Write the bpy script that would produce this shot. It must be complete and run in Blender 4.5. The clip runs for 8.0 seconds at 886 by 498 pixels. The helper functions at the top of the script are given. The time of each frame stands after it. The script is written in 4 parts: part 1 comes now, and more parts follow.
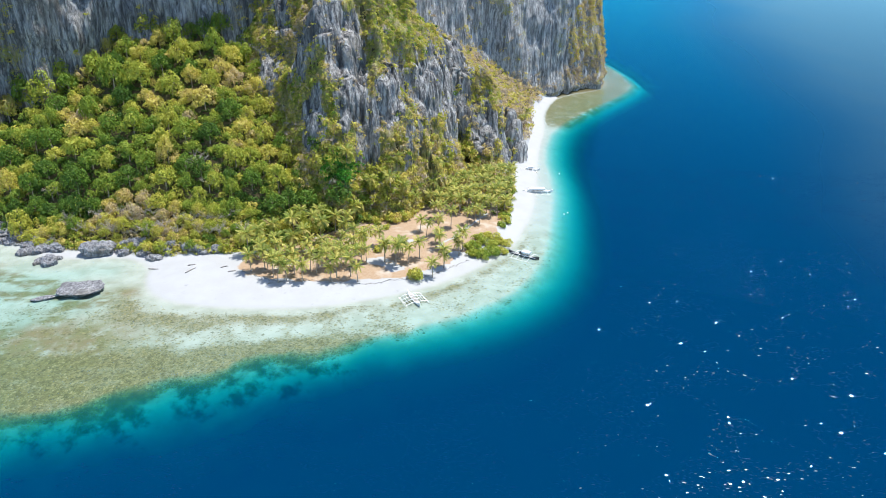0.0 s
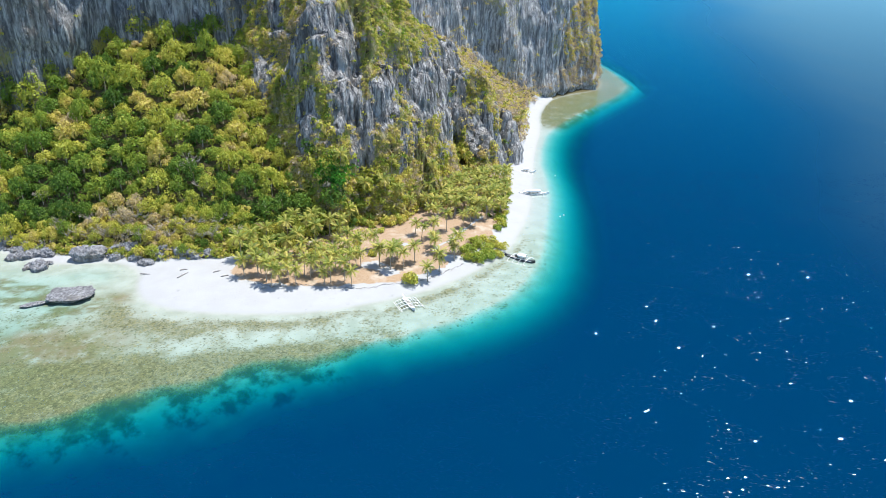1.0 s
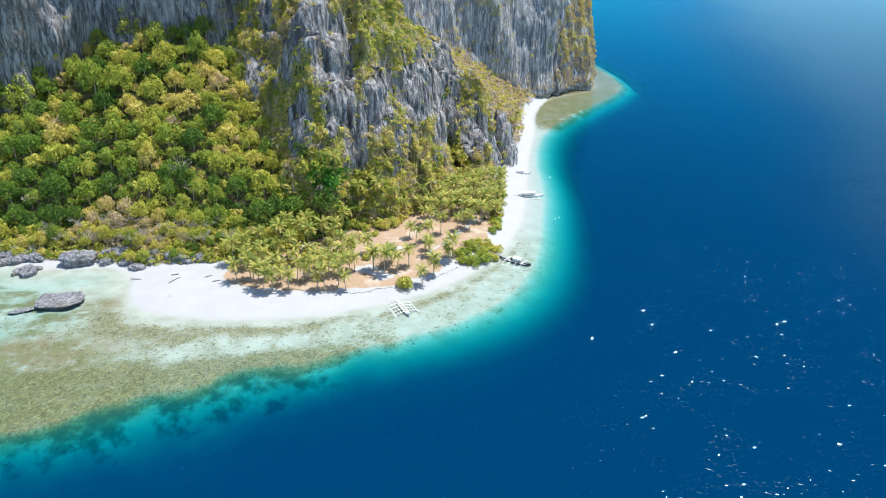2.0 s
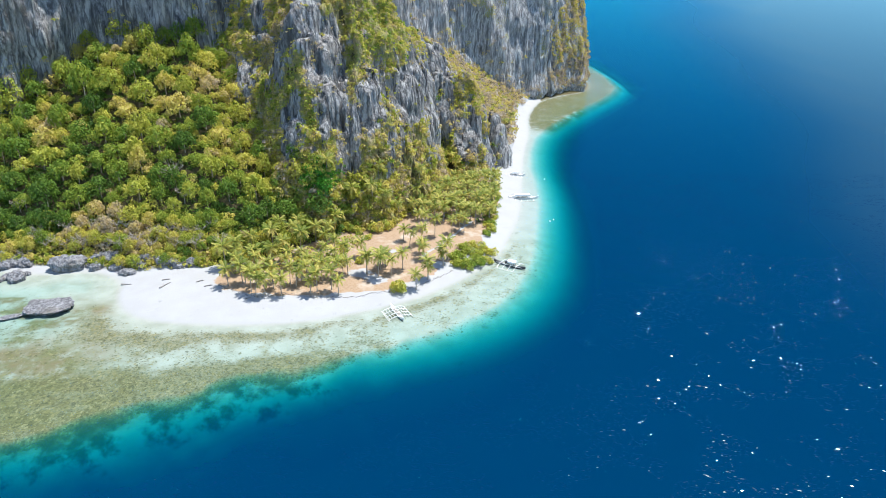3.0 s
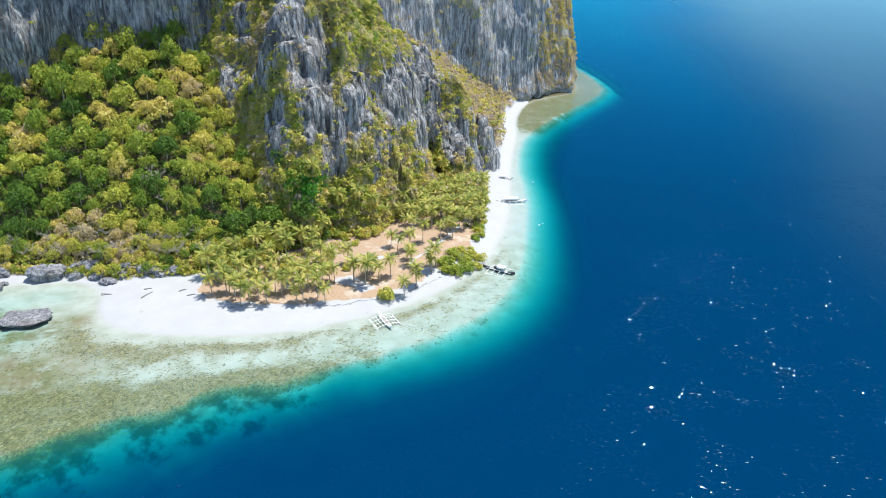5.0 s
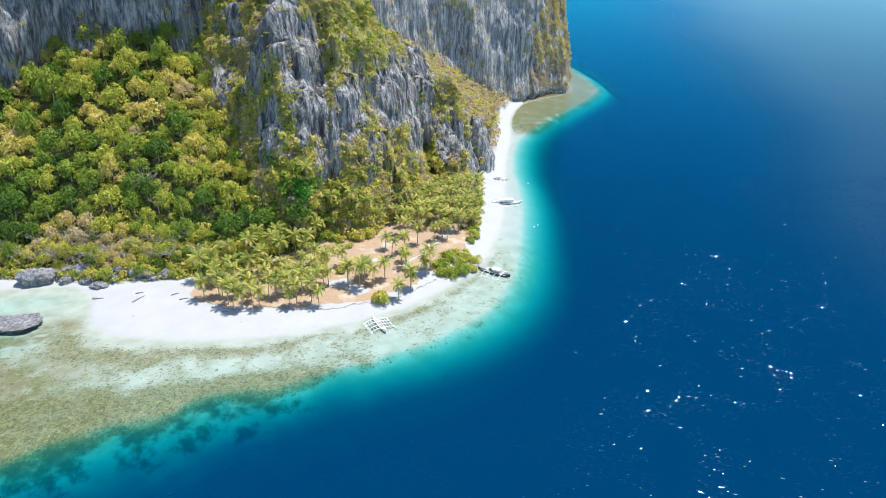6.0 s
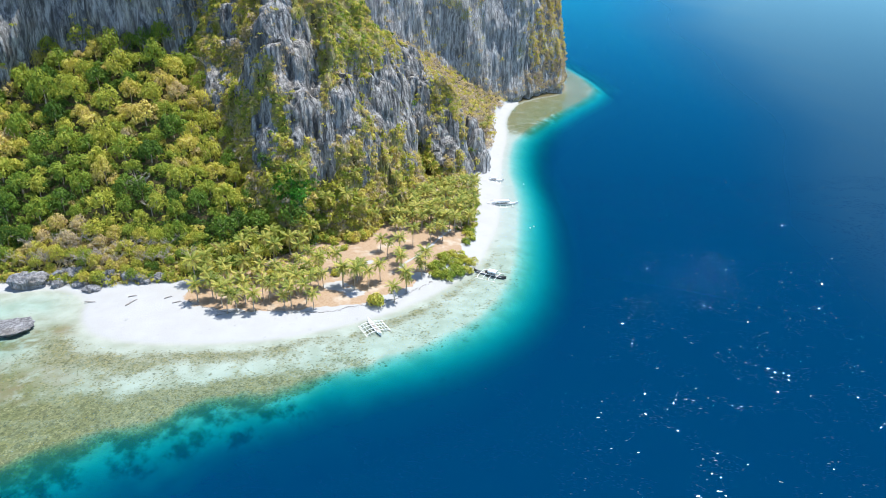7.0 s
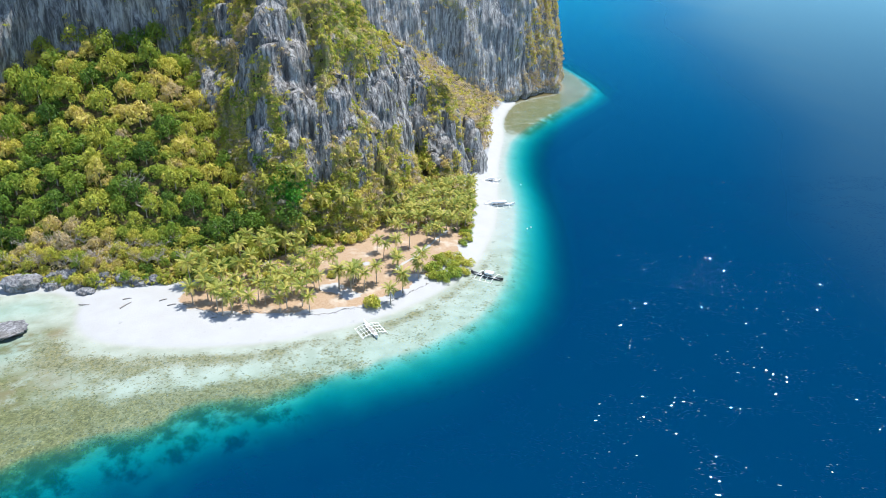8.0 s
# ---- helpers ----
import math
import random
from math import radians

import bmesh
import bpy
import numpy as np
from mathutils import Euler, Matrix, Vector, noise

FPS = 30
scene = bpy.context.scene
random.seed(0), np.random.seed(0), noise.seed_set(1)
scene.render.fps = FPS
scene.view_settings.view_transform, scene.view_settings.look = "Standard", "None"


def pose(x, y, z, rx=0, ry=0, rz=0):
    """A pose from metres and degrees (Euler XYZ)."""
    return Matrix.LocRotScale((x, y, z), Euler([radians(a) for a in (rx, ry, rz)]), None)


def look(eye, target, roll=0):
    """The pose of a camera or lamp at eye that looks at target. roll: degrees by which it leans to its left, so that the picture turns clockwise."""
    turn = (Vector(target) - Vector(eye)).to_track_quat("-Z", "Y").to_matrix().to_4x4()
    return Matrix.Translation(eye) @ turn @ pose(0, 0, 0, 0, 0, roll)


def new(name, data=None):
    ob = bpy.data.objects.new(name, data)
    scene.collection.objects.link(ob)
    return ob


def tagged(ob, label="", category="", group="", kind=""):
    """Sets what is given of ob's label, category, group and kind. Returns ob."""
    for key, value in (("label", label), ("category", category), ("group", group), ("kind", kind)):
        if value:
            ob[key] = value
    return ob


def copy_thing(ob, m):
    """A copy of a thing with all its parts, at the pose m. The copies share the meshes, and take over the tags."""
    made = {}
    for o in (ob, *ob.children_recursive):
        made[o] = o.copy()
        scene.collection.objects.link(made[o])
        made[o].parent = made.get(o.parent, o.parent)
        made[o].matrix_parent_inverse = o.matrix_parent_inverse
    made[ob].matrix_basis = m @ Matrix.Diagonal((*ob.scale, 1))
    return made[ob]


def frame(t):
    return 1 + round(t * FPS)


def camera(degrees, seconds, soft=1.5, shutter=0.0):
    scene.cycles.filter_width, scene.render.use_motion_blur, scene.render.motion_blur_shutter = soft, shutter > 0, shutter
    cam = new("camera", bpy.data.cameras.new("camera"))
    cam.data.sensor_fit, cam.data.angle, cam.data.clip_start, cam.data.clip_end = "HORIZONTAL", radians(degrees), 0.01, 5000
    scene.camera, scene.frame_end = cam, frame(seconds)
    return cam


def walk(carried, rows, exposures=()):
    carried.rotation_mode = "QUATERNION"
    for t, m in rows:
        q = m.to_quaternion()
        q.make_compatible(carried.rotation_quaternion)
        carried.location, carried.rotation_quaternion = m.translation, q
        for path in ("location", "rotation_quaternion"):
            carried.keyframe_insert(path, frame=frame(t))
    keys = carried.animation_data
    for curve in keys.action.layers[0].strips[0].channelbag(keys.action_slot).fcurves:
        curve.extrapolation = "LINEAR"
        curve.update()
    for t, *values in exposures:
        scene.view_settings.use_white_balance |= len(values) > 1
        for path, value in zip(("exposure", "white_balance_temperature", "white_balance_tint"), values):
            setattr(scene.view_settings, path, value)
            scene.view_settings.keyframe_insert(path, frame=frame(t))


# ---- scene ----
cam = camera(66.2, 8.0, soft=0.55)
PATH = [
    (0.0, pose(-0.694, 5.097, 129.526, 65.768, 0, -0.191) @ pose(0, 0, 0, 0, 0, 0.775)),
    (1.0, pose(-0.387, 8.306, 129.786, 65.780, 0, -0.566) @ pose(0, 0, 0, 0, 0, 0.737)),
    (2.0, pose(-0.199, 11.334, 129.959, 65.810, 0, -1.036) @ pose(0, 0, 0, 0, 0, 0.708)),
    (3.0, pose(-0.088, 14.168, 130.071, 65.851, 0, -1.565) @ pose(0, 0, 0, 0, 0, 0.686)),
    (4.0, pose(-0.010, 16.794, 130.143, 65.894, 0, -2.113) @ pose(0, 0, 0, 0, 0, 0.670)),
    (5.0, pose(0.076, 19.199, 130.200, 65.930, 0, -2.644) @ pose(0, 0, 0, 0, 0, 0.658)),
    (6.0, pose(0.213, 21.368, 130.266, 65.950, 0, -3.118) @ pose(0, 0, 0, 0, 0, 0.648)),
    (7.0, pose(0.444, 23.289, 130.363, 65.945, 0, -3.498) @ pose(0, 0, 0, 0, 0, 0.639)),
    (8.0, pose(0.810, 24.946, 130.517, 65.907, 0, -3.745) @ pose(0, 0, 0, 0, 0, 0.630)),
]
walk(cam, PATH)

# ---- light ----
SUN_ELEV, SUN_DIR = radians(72), Vector((0.90, 0.43, 0)).normalized()
sun_way = Vector((SUN_DIR.x * math.cos(SUN_ELEV), SUN_DIR.y * math.cos(SUN_ELEV), math.sin(SUN_ELEV)))
world = bpy.data.worlds.new("world")
scene.world = world
world.use_nodes = True
sky = world.node_tree.nodes.new("ShaderNodeTexSky")
sky.sky_type, sky.sun_disc = "NISHITA", False
sky.sun_elevation, sky.sun_rotation = SUN_ELEV, math.atan2(SUN_DIR.x, SUN_DIR.y)
sky.air_density, sky.dust_density, sky.ozone_density = 0.9, 0.1, 2.4
back = world.node_tree.nodes["Background"]
world.node_tree.links.new(sky.outputs[0], back.inputs[0])
back.inputs[1].default_value = 0.15
lamp = bpy.data.lights.new("sun", "SUN")
lamp.energy, lamp.angle, lamp.color = 4.0, radians(0.55), (1.0, 0.975, 0.93)
new("sun", lamp).matrix_world = look(sun_way * 500, (0, 0, 0))
scene.view_settings.exposure = 0.85


# ---- numbers: noise, outlines ----
def gnoise(x, y, z=0.0, seed=0):
    """Gradient-like value noise, -1 to 1, on arrays."""
    x, y, z = np.broadcast_arrays(np.asarray(x, float), np.asarray(y, float), np.asarray(z, float))
    xi, yi, zi = np.floor(x).astype(np.int64), np.floor(y).astype(np.int64), np.floor(z).astype(np.int64)
    u, v, w = x - xi, y - yi, z - zi
    u, v, w = (t * t * t * (t * (t * 6 - 15) + 10) for t in (u, v, w))

    def corner(a, b, c):
        h = ((xi + a) * 374761393 + (yi + b) * 668265263 + (zi + c) * 2147483647 + seed * 974634777) & 0xFFFFFFFF
        h = ((h ^ (h >> 13)) * 1274126177) & 0xFFFFFFFF
        h = h ^ (h >> 16)
        return (h & 0xFFFF) / 32767.5 - 1.0

    def mixed(a, b, t):
        return a + (b - a) * t
    return mixed(mixed(mixed(corner(0, 0, 0), corner(1, 0, 0), u), mixed(corner(0, 1, 0), corner(1, 1, 0), u), v),
                 mixed(mixed(corner(0, 0, 1), corner(1, 0, 1), u), mixed(corner(0, 1, 1), corner(1, 1, 1), u), v), w)


def fbm(x, y, z=0.0, octaves=4, seed=0):
    total, amp = 0.0, 0.5
    for k in range(octaves):
        total = total + amp * gnoise(np.asarray(x) * 2 ** k + 17.3 * k, np.asarray(y) * 2 ** k, np.asarray(z) * 2 ** k, seed + k)
        amp *= 0.55
    return total


def ridged(x, y, z=0.0, octaves=4, seed=0):
    """0 in grooves to 1 on crests."""
    total, amp, norm = 0.0, 1.0, 0.0
    for k in range(octaves):
        total = total + amp * (1 - np.abs(gnoise(np.asarray(x) * 2 ** k, np.asarray(y) * 2 ** k, np.asarray(z) * 2 ** k, seed + k)))
        norm += amp
        amp *= 0.5
    return total / norm


def smooth(a, b, t):
    t = np.clip((t - a) / (b - a), 0, 1)
    return t * t * (3 - 2 * t)


def line_dist(x, y, pts, closed=False):
    """Distance to a polyline, with the place along it as segment number plus part."""
    pts = [p[:2] for p in pts] + ([pts[0][:2]] if closed else [])
    best, where = np.full(np.shape(x), 1e9), np.zeros(np.shape(x))
    for i, ((ax, ay), (bx, by)) in enumerate(zip(pts, pts[1:])):
        dx, dy = bx - ax, by - ay
        t = np.clip(((x - ax) * dx + (y - ay) * dy) / (dx * dx + dy * dy), 0, 1)
        d = np.hypot(x - ax - t * dx, y - ay - t * dy)
        near = d < best
        best, where = np.where(near, d, best), np.where(near, i + t, where)
    return best, where


def inside(x, y, pts):
    odd = np.zeros(np.shape(x), bool)
    for (ax, ay), (bx, by) in zip(pts, pts[1:] + pts[:1]):
        if ay != by:
            odd ^= ((ay > y) != (by > y)) & (x < (bx - ax) * (y - ay) / (by - ay) + ax)
    return odd


def signed(x, y, pts):
    d, _ = line_dist(x, y, pts, True)
    return np.where(inside(x, y, pts), d, -d)


def rounded(pts, times=2):
    """Corner cutting of a closed outline."""
    for _ in range(times):
        out = []
        for (ax, ay), (bx, by) in zip(pts, pts[1:] + pts[:1]):
            out += [(ax * 0.75 + bx * 0.25, ay * 0.75 + by * 0.25), (ax * 0.25 + bx * 0.75, ay * 0.25 + by * 0.75)]
        pts = out
    return pts


# ---- plan of the island ----
SHORE = rounded([(-330, 318), (-240, 305), (-207, 296), (-182, 279), (-160, 276), (-143, 280), (-127, 271), (-123, 254), (-114, 242),
                 (-98, 236), (-72, 234), (-46, 236), (-22, 245.5), (-4, 254.5), (13, 269.5), (26, 285), (34, 297), (42, 323),
                 (48.5, 347), (53, 374), (59, 417), (66, 463), (78, 520), (82, 566), (97, 622), (116, 653), (157, 680), (172, 740),
                 (150, 900), (-100, 1150), (-520, 1100), (-560, 350)], 1)
DROP = rounded([(-330, 132), (-190, 158), (-131, 173), (-108, 180), (-88, 189), (-65, 197), (-48, 206), (-31, 216), (-8, 224), (14, 237),
                (33, 256), (47, 288), (55, 328), (64, 380), (67, 448), (84, 522), (126, 592), (172, 660), (196, 718), (186, 920),
                (-100, 1190), (-560, 1150), (-640, 250)], 1)
HILL_FOOT = [(-560, 360), (-330, 316), (-235, 305), (-205, 296), (-182, 287), (-150, 285), (-120, 280), (-95, 281), (-72, 288), (-55, 303),
             (-38, 322), (-24, 345), (-10, 380), (0, 600), (-560, 600)]
WALL = [(-600, 420), (-330, 385), (-262, 352), (-236, 350), (-208, 364), (-181, 377), (-150, 380), (-126, 386), (-98, 384), (-60, 420),
        (-20, 520), (40, 590), (84, 626), (115, 648), (142, 668), (160, 688), (171, 740), (140, 890), (-100, 1130), (-600, 1080)]
RIDGES = [[(33, 443, 34), (28, 425, 56), (9, 431, 71), (-5, 414, 87), (-19, 386, 104), (-48, 364, 124), (-74, 400, 150)],
          [(-48, 364, 124), (-61, 347, 105)], [(-40, 368, 114), (-32, 350, 90)]]


def tent(x, y, ridge, front, rear, flank=0.0):
    """Height of a roof-like mass under a ridge line; flank steepens the east side of its western half."""
    d, s = line_dist(x, y, ridge)
    rx, ry, top = (np.interp(s, range(len(ridge)), [p[k] for p in ridge]) for k in range(3))
    k = np.where(y < ry, front, rear)
    k = k + flank * (smooth(0, 16, x - rx) * smooth(10, -2, rx) + 1.3 * smooth(0, 10, x - rx) * smooth(20, 31, rx) - 0.24 * smooth(6, 24, rx) * (y < ry))
    return top - k * d


def spur_height(x, y):
    """The rocky spur in front of the high wall, with its ribs."""
    wx = x + 5 * fbm(x / 14, y / 14, 0, 3, 31)
    wy = y + 5 * fbm(x / 14, y / 14, 0, 3, 47)
    h = tent(wx, wy, RIDGES[0], 2.15, 1.0, 1.6)
    h = np.maximum(h, tent(wx, wy, RIDGES[1], 3.4, 2.4))
    h = np.maximum(h, tent(wx, wy, RIDGES[2], 3.2, 2.6))
    tip = 47 - 4.0 * np.hypot(wx - 45, (wy - 438) / 1.15)
    h = np.maximum(h, np.minimum(tip, 36))
    h = h + 9 * (ridged(x / 26, y / 40, 0, 4, 5) - 0.6) * smooth(2, 25, h)
    t = h / 21 + 0.9 * fbm(x / 30, y / 30, 0, 3, 61) + 0.35 * fbm(x / 8, y / 8, 0, 2, 63)
    f = t - np.floor(t)
    ledge = smooth(0.38, 0.95, f)
    return h + 21 * (ledge - f) * 0.6 * smooth(4, 25, h)


def hill_height(x, y):
    d = signed(x, y, HILL_FOOT)
    h = np.where(d > 0, 0.63 * d + 0.0012 * d * d, 0.2 * d)
    return 2.6 + np.minimum(h, 88) + 3.0 * fbm(x / 30, y / 30, 0, 3, 9) * smooth(0, 25, d)


def wall_height(x, y):
    d = signed(x, y, WALL) - 18 - 30 * smooth(60, 115, x) * (y > 560)
    return np.where(d > 0, np.minimum(60 + 7 * d, 168 + 14 * fbm(x / 40, y / 40, 0, 4, 3)), -50)


def talus_height(x, y):
    """The bushy slope behind the spur, above the far beach."""
    d = signed(x, y, SHORE) - 9
    return np.where((y > 425) & (d > 0), 2.6 + np.minimum(0.85 * d, 70), -50) * smooth(422, 445, y)


def depth_at(x, y):
    ds = -signed(x, y, SHORE)
    edge = 9.0 * fbm(x / 20, y / 22, 0, 4, 71) * smooth(40, -60, x)
    dr = signed(x, y, DROP) + edge
    shallow = 0.08 + 0.6 * np.power(np.clip(ds / (ds + np.maximum(dr, 0.01) + 0.1), 0, 1), 0.9)
    shallow = shallow + 0.6 * smooth(-118, -150, x) * smooth(2, 14, ds) * (0.55 + fbm(x / 16, y / 16, 0, 3, 91))
    fall = np.maximum(-dr, 0)
    steep = smooth(-10, -90, x)
    out = 0.68 + 1.9 * (1 - np.exp(-fall / 2.0)) + (0.19 + 0.15 * steep) * fall + (0.052 - 0.018 * steep) * fall ** 2
    return np.minimum(np.where(dr > 0, shallow, np.maximum(out, shallow)), 60.0) * smooth(-0.5, 3, ds), ds, dr


def land_height(x, y, sunk=0.0):
    ds = signed(x, y, SHORE)
    base = 2.7 * (1 - np.exp(-np.maximum(ds, 0) / 13.0)) + 0.25 * fbm(x / 9, y / 9, 0, 3, 21) * smooth(3, 14, ds)
    h = np.where(ds > 8, np.maximum(base, hill_height(x, y) * smooth(6, 14, ds)), base)
    for part_height, under in ((spur_height, sunk), (wall_height, 0), (talus_height, 0)):
        h = np.where(ds > 3, np.maximum(h, part_height(x, y) - under * smooth(4, 18, part_height(x, y))), h)
    return h


def ground_height(x, y, sunk=0.0):
    ds = signed(x, y, SHORE)
    dep, _, _ = depth_at(x, y)
    return np.where(ds > 0, land_height(x, y, sunk), -0.3 * dep)  # the bed stands at its apparent depth


# ---- node helpers ----
def material(name):
    m = bpy.data.materials.new(name)
    m.use_nodes = True
    nt = m.node_tree
    bsdf = nt.nodes["Principled BSDF"]
    return m, nt, bsdf


def node(nt, kind, **values):
    n = nt.nodes.new(kind)
    for key, value in values.items():
        if key in n.inputs:
            n.inputs[key].default_value = value
    return n


def noise_tex(nt, scale, detail=4.0, rough=0.55, stretch=(1, 1, 1), coord="Object", distort=0.0):
    tc = nt.nodes.new("ShaderNodeTexCoord")
    mp = nt.nodes.new("ShaderNodeMapping")
    mp.inputs["Scale"].default_value = stretch
    n = node(nt, "ShaderNodeTexNoise", Scale=scale, Detail=detail, Roughness=rough, Distortion=distort)
    nt.links.new(tc.outputs[coord], mp.inputs[0])
    nt.links.new(mp.outputs[0], n.inputs["Vector"])
    return n.outputs["Fac"]


def attr(nt, name):
    n = nt.nodes.new("ShaderNodeAttribute")
    n.attribute_name = name
    return n.outputs["Fac"]


def calc(nt, op, a, b=None, c=None, clamp=False):
    n = nt.nodes.new("ShaderNodeMath")
    n.operation, n.use_clamp = op, clamp
    for i, v in enumerate((a, b, c)):
        if v is None:
            continue
        if isinstance(v, (int, float)):
            n.inputs[i].default_value = v
        else:
            nt.links.new(v, n.inputs[i])
    return n.outputs[0]


def step(nt, v, lo, hi):
    n = nt.nodes.new("ShaderNodeMapRange")
    n.interpolation_type = "SMOOTHSTEP"
    nt.links.new(v, n.inputs[0])
    n.inputs[1].default_value, n.inputs[2].default_value = lo, hi
    return n.outputs[0]


def mix(nt, fac, a, b):
    n = nt.nodes.new("ShaderNodeMix")
    n.data_type = "RGBA"
    for i, v in ((0, fac), (6, a), (7, b)):
        if isinstance(v, (int, float)):
            n.inputs[i].default_value = v
        elif isinstance(v, tuple):
            n.inputs[i].default_value = (*v, 1)
        else:
            nt.links.new(v, n.inputs[i])
    return n.outputs[2]


def ramp(nt, fac, stops):
    n = nt.nodes.new("ShaderNodeValToRGB")
    els = n.color_ramp.elements
    while len(els) < len(stops):
        els.new(0.5)
    for e, (p, c) in zip(els, stops):
        e.position, e.color = p, (*c, 1)
    nt.links.new(fac, n.inputs[0])
    return n.outputs[0]


def bump(nt, height, strength, distance, bsdf):
    n = node(nt, "ShaderNodeBump", Strength=strength, Distance=distance)
    nt.links.new(height, n.inputs["Height"])
    nt.links.new(n.outputs[0], bsdf.inputs["Normal"])
    return n


# ---- materials ----
def make_ground():
    m, nt, b = material("coral_sand_and_soil")
    fine, broad = noise_tex(nt, 1.6, 6), noise_tex(nt, 0.12, 5)
    sand = mix(nt, step(nt, broad, 0.3, 0.7), (0.375, 0.378, 0.38), (0.355, 0.355, 0.347))
    soil = mix(nt, step(nt, fine, 0.35, 0.7), (0.37, 0.27, 0.18), (0.29, 0.195, 0.12))
    soil = mix(nt, step(nt, broad, 0.52, 0.68), soil, (0.42, 0.35, 0.275))
    edge = calc(nt, "ADD", attr(nt, "soil"), calc(nt, "MULTIPLY", calc(nt, "SUBTRACT", noise_tex(nt, 0.35, 5), 0.5), 0.9))
    col = mix(nt, step(nt, edge, 0.4, 0.6), sand, soil)
    floor = mix(nt, step(nt, fine, 0.3, 0.7), (0.06, 0.055, 0.025), (0.13, 0.105, 0.05))
    col = mix(nt, step(nt, calc(nt, "ADD", attr(nt, "wood"), calc(nt, "MULTIPLY", calc(nt, "SUBTRACT", noise_tex(nt, 0.4, 4), 0.5), 0.8)), 0.4, 0.6), col, floor)
    col = mix(nt, attr(nt, "bed"), col, mix(nt, step(nt, broad, 0.35, 0.65), (0.275, 0.295, 0.24), (0.34, 0.36, 0.31)))
    weed = calc(nt, "MULTIPLY", attr(nt, "weed"), step(nt, noise_tex(nt, 0.16, 6, 0.62), 0.22, 0.55))
    col = mix(nt, calc(nt, "MULTIPLY", weed, 0.85), col, mix(nt, step(nt, noise_tex(nt, 0.09, 5, 0.6), 0.38, 0.62), (0.13, 0.125, 0.045), (0.16, 0.115, 0.05)))
    # cobbles and coral lumps, each with a tone of its own
    tc, warp = nt.nodes.new("ShaderNodeTexCoord"), nt.nodes.new("ShaderNodeVectorMath")
    warp.operation = "MULTIPLY_ADD"
    wob = node(nt, "ShaderNodeTexNoise", Scale=0.7, Detail=3.0)
    nt.links.new(tc.outputs["Object"], wob.inputs["Vector"])
    nt.links.new(wob.outputs["Color"], warp.inputs[0])
    warp.inputs[1].default_value = (1.8, 1.8, 0.0)
    nt.links.new(tc.outputs["Object"], warp.inputs[2])
    fields = calc(nt, "MULTIPLY", calc(nt, "SUBTRACT", noise_tex(nt, 0.085, 7, 0.68), 0.5), 2.5)
    cover = calc(nt, "ADD", calc(nt, "MULTIPLY", attr(nt, "reef"), 1.9), calc(nt, "SUBTRACT", fields, 0.2))
    cover = calc(nt, "MULTIPLY", cover, step(nt, attr(nt, "reef"), 0.02, 0.2), clamp=True)
    col = mix(nt, calc(nt, "MULTIPLY", step(nt, cover, 0.15, 0.95), 0.74), col, mix(nt, step(nt, noise_tex(nt, 0.45, 6, 0.65), 0.4, 0.62), (0.17, 0.155, 0.072), (0.095, 0.095, 0.042)))
    for size, share in ((0.85, 0.75), (1.7, 1.0)):
        vor = node(nt, "ShaderNodeTexVoronoi", Scale=size)
        nt.links.new(warp.outputs[0], vor.inputs["Vector"])
        split = nt.nodes.new("ShaderNodeSeparateColor")
        nt.links.new(vor.outputs["Color"], split.inputs[0])
        there = step(nt, calc(nt, "SUBTRACT", calc(nt, "MULTIPLY", cover, share), split.outputs[0]), -0.03, 0.10)
        body = step(nt, vor.outputs["Distance"], 0.66, 0.30)
        tone_ = ramp(nt, split.outputs[1], [(0.0, (0.05, 0.058, 0.032)), (0.45, (0.11, 0.105, 0.045)), (0.85, (0.22, 0.19, 0.08)), (1.0, (0.30, 0.27, 0.15))])
        col = mix(nt, calc(nt, "MULTIPLY", calc(nt, "MULTIPLY", there, body), 0.62), col, tone_)
    heads = calc(nt, "ADD", calc(nt, "MULTIPLY", calc(nt, "SUBTRACT", noise_tex(nt, 0.15, 6, 0.6), 0.5), 2.8), calc(nt, "SUBTRACT", calc(nt, "MULTIPLY", attr(nt, "heads"), 1.3), 0.7))
    col = mix(nt, calc(nt, "MULTIPLY", step(nt, heads, -0.36, 0.32), 0.9), col, (0.065, 0.085, 0.05))
    nt.links.new(col, b.inputs["Base Color"])
    b.inputs["Roughness"].default_value = 0.95
    b.inputs["Specular IOR Level"].default_value = 0.15
    bump(nt, fine, 0.5, 0.25, b)
    return m


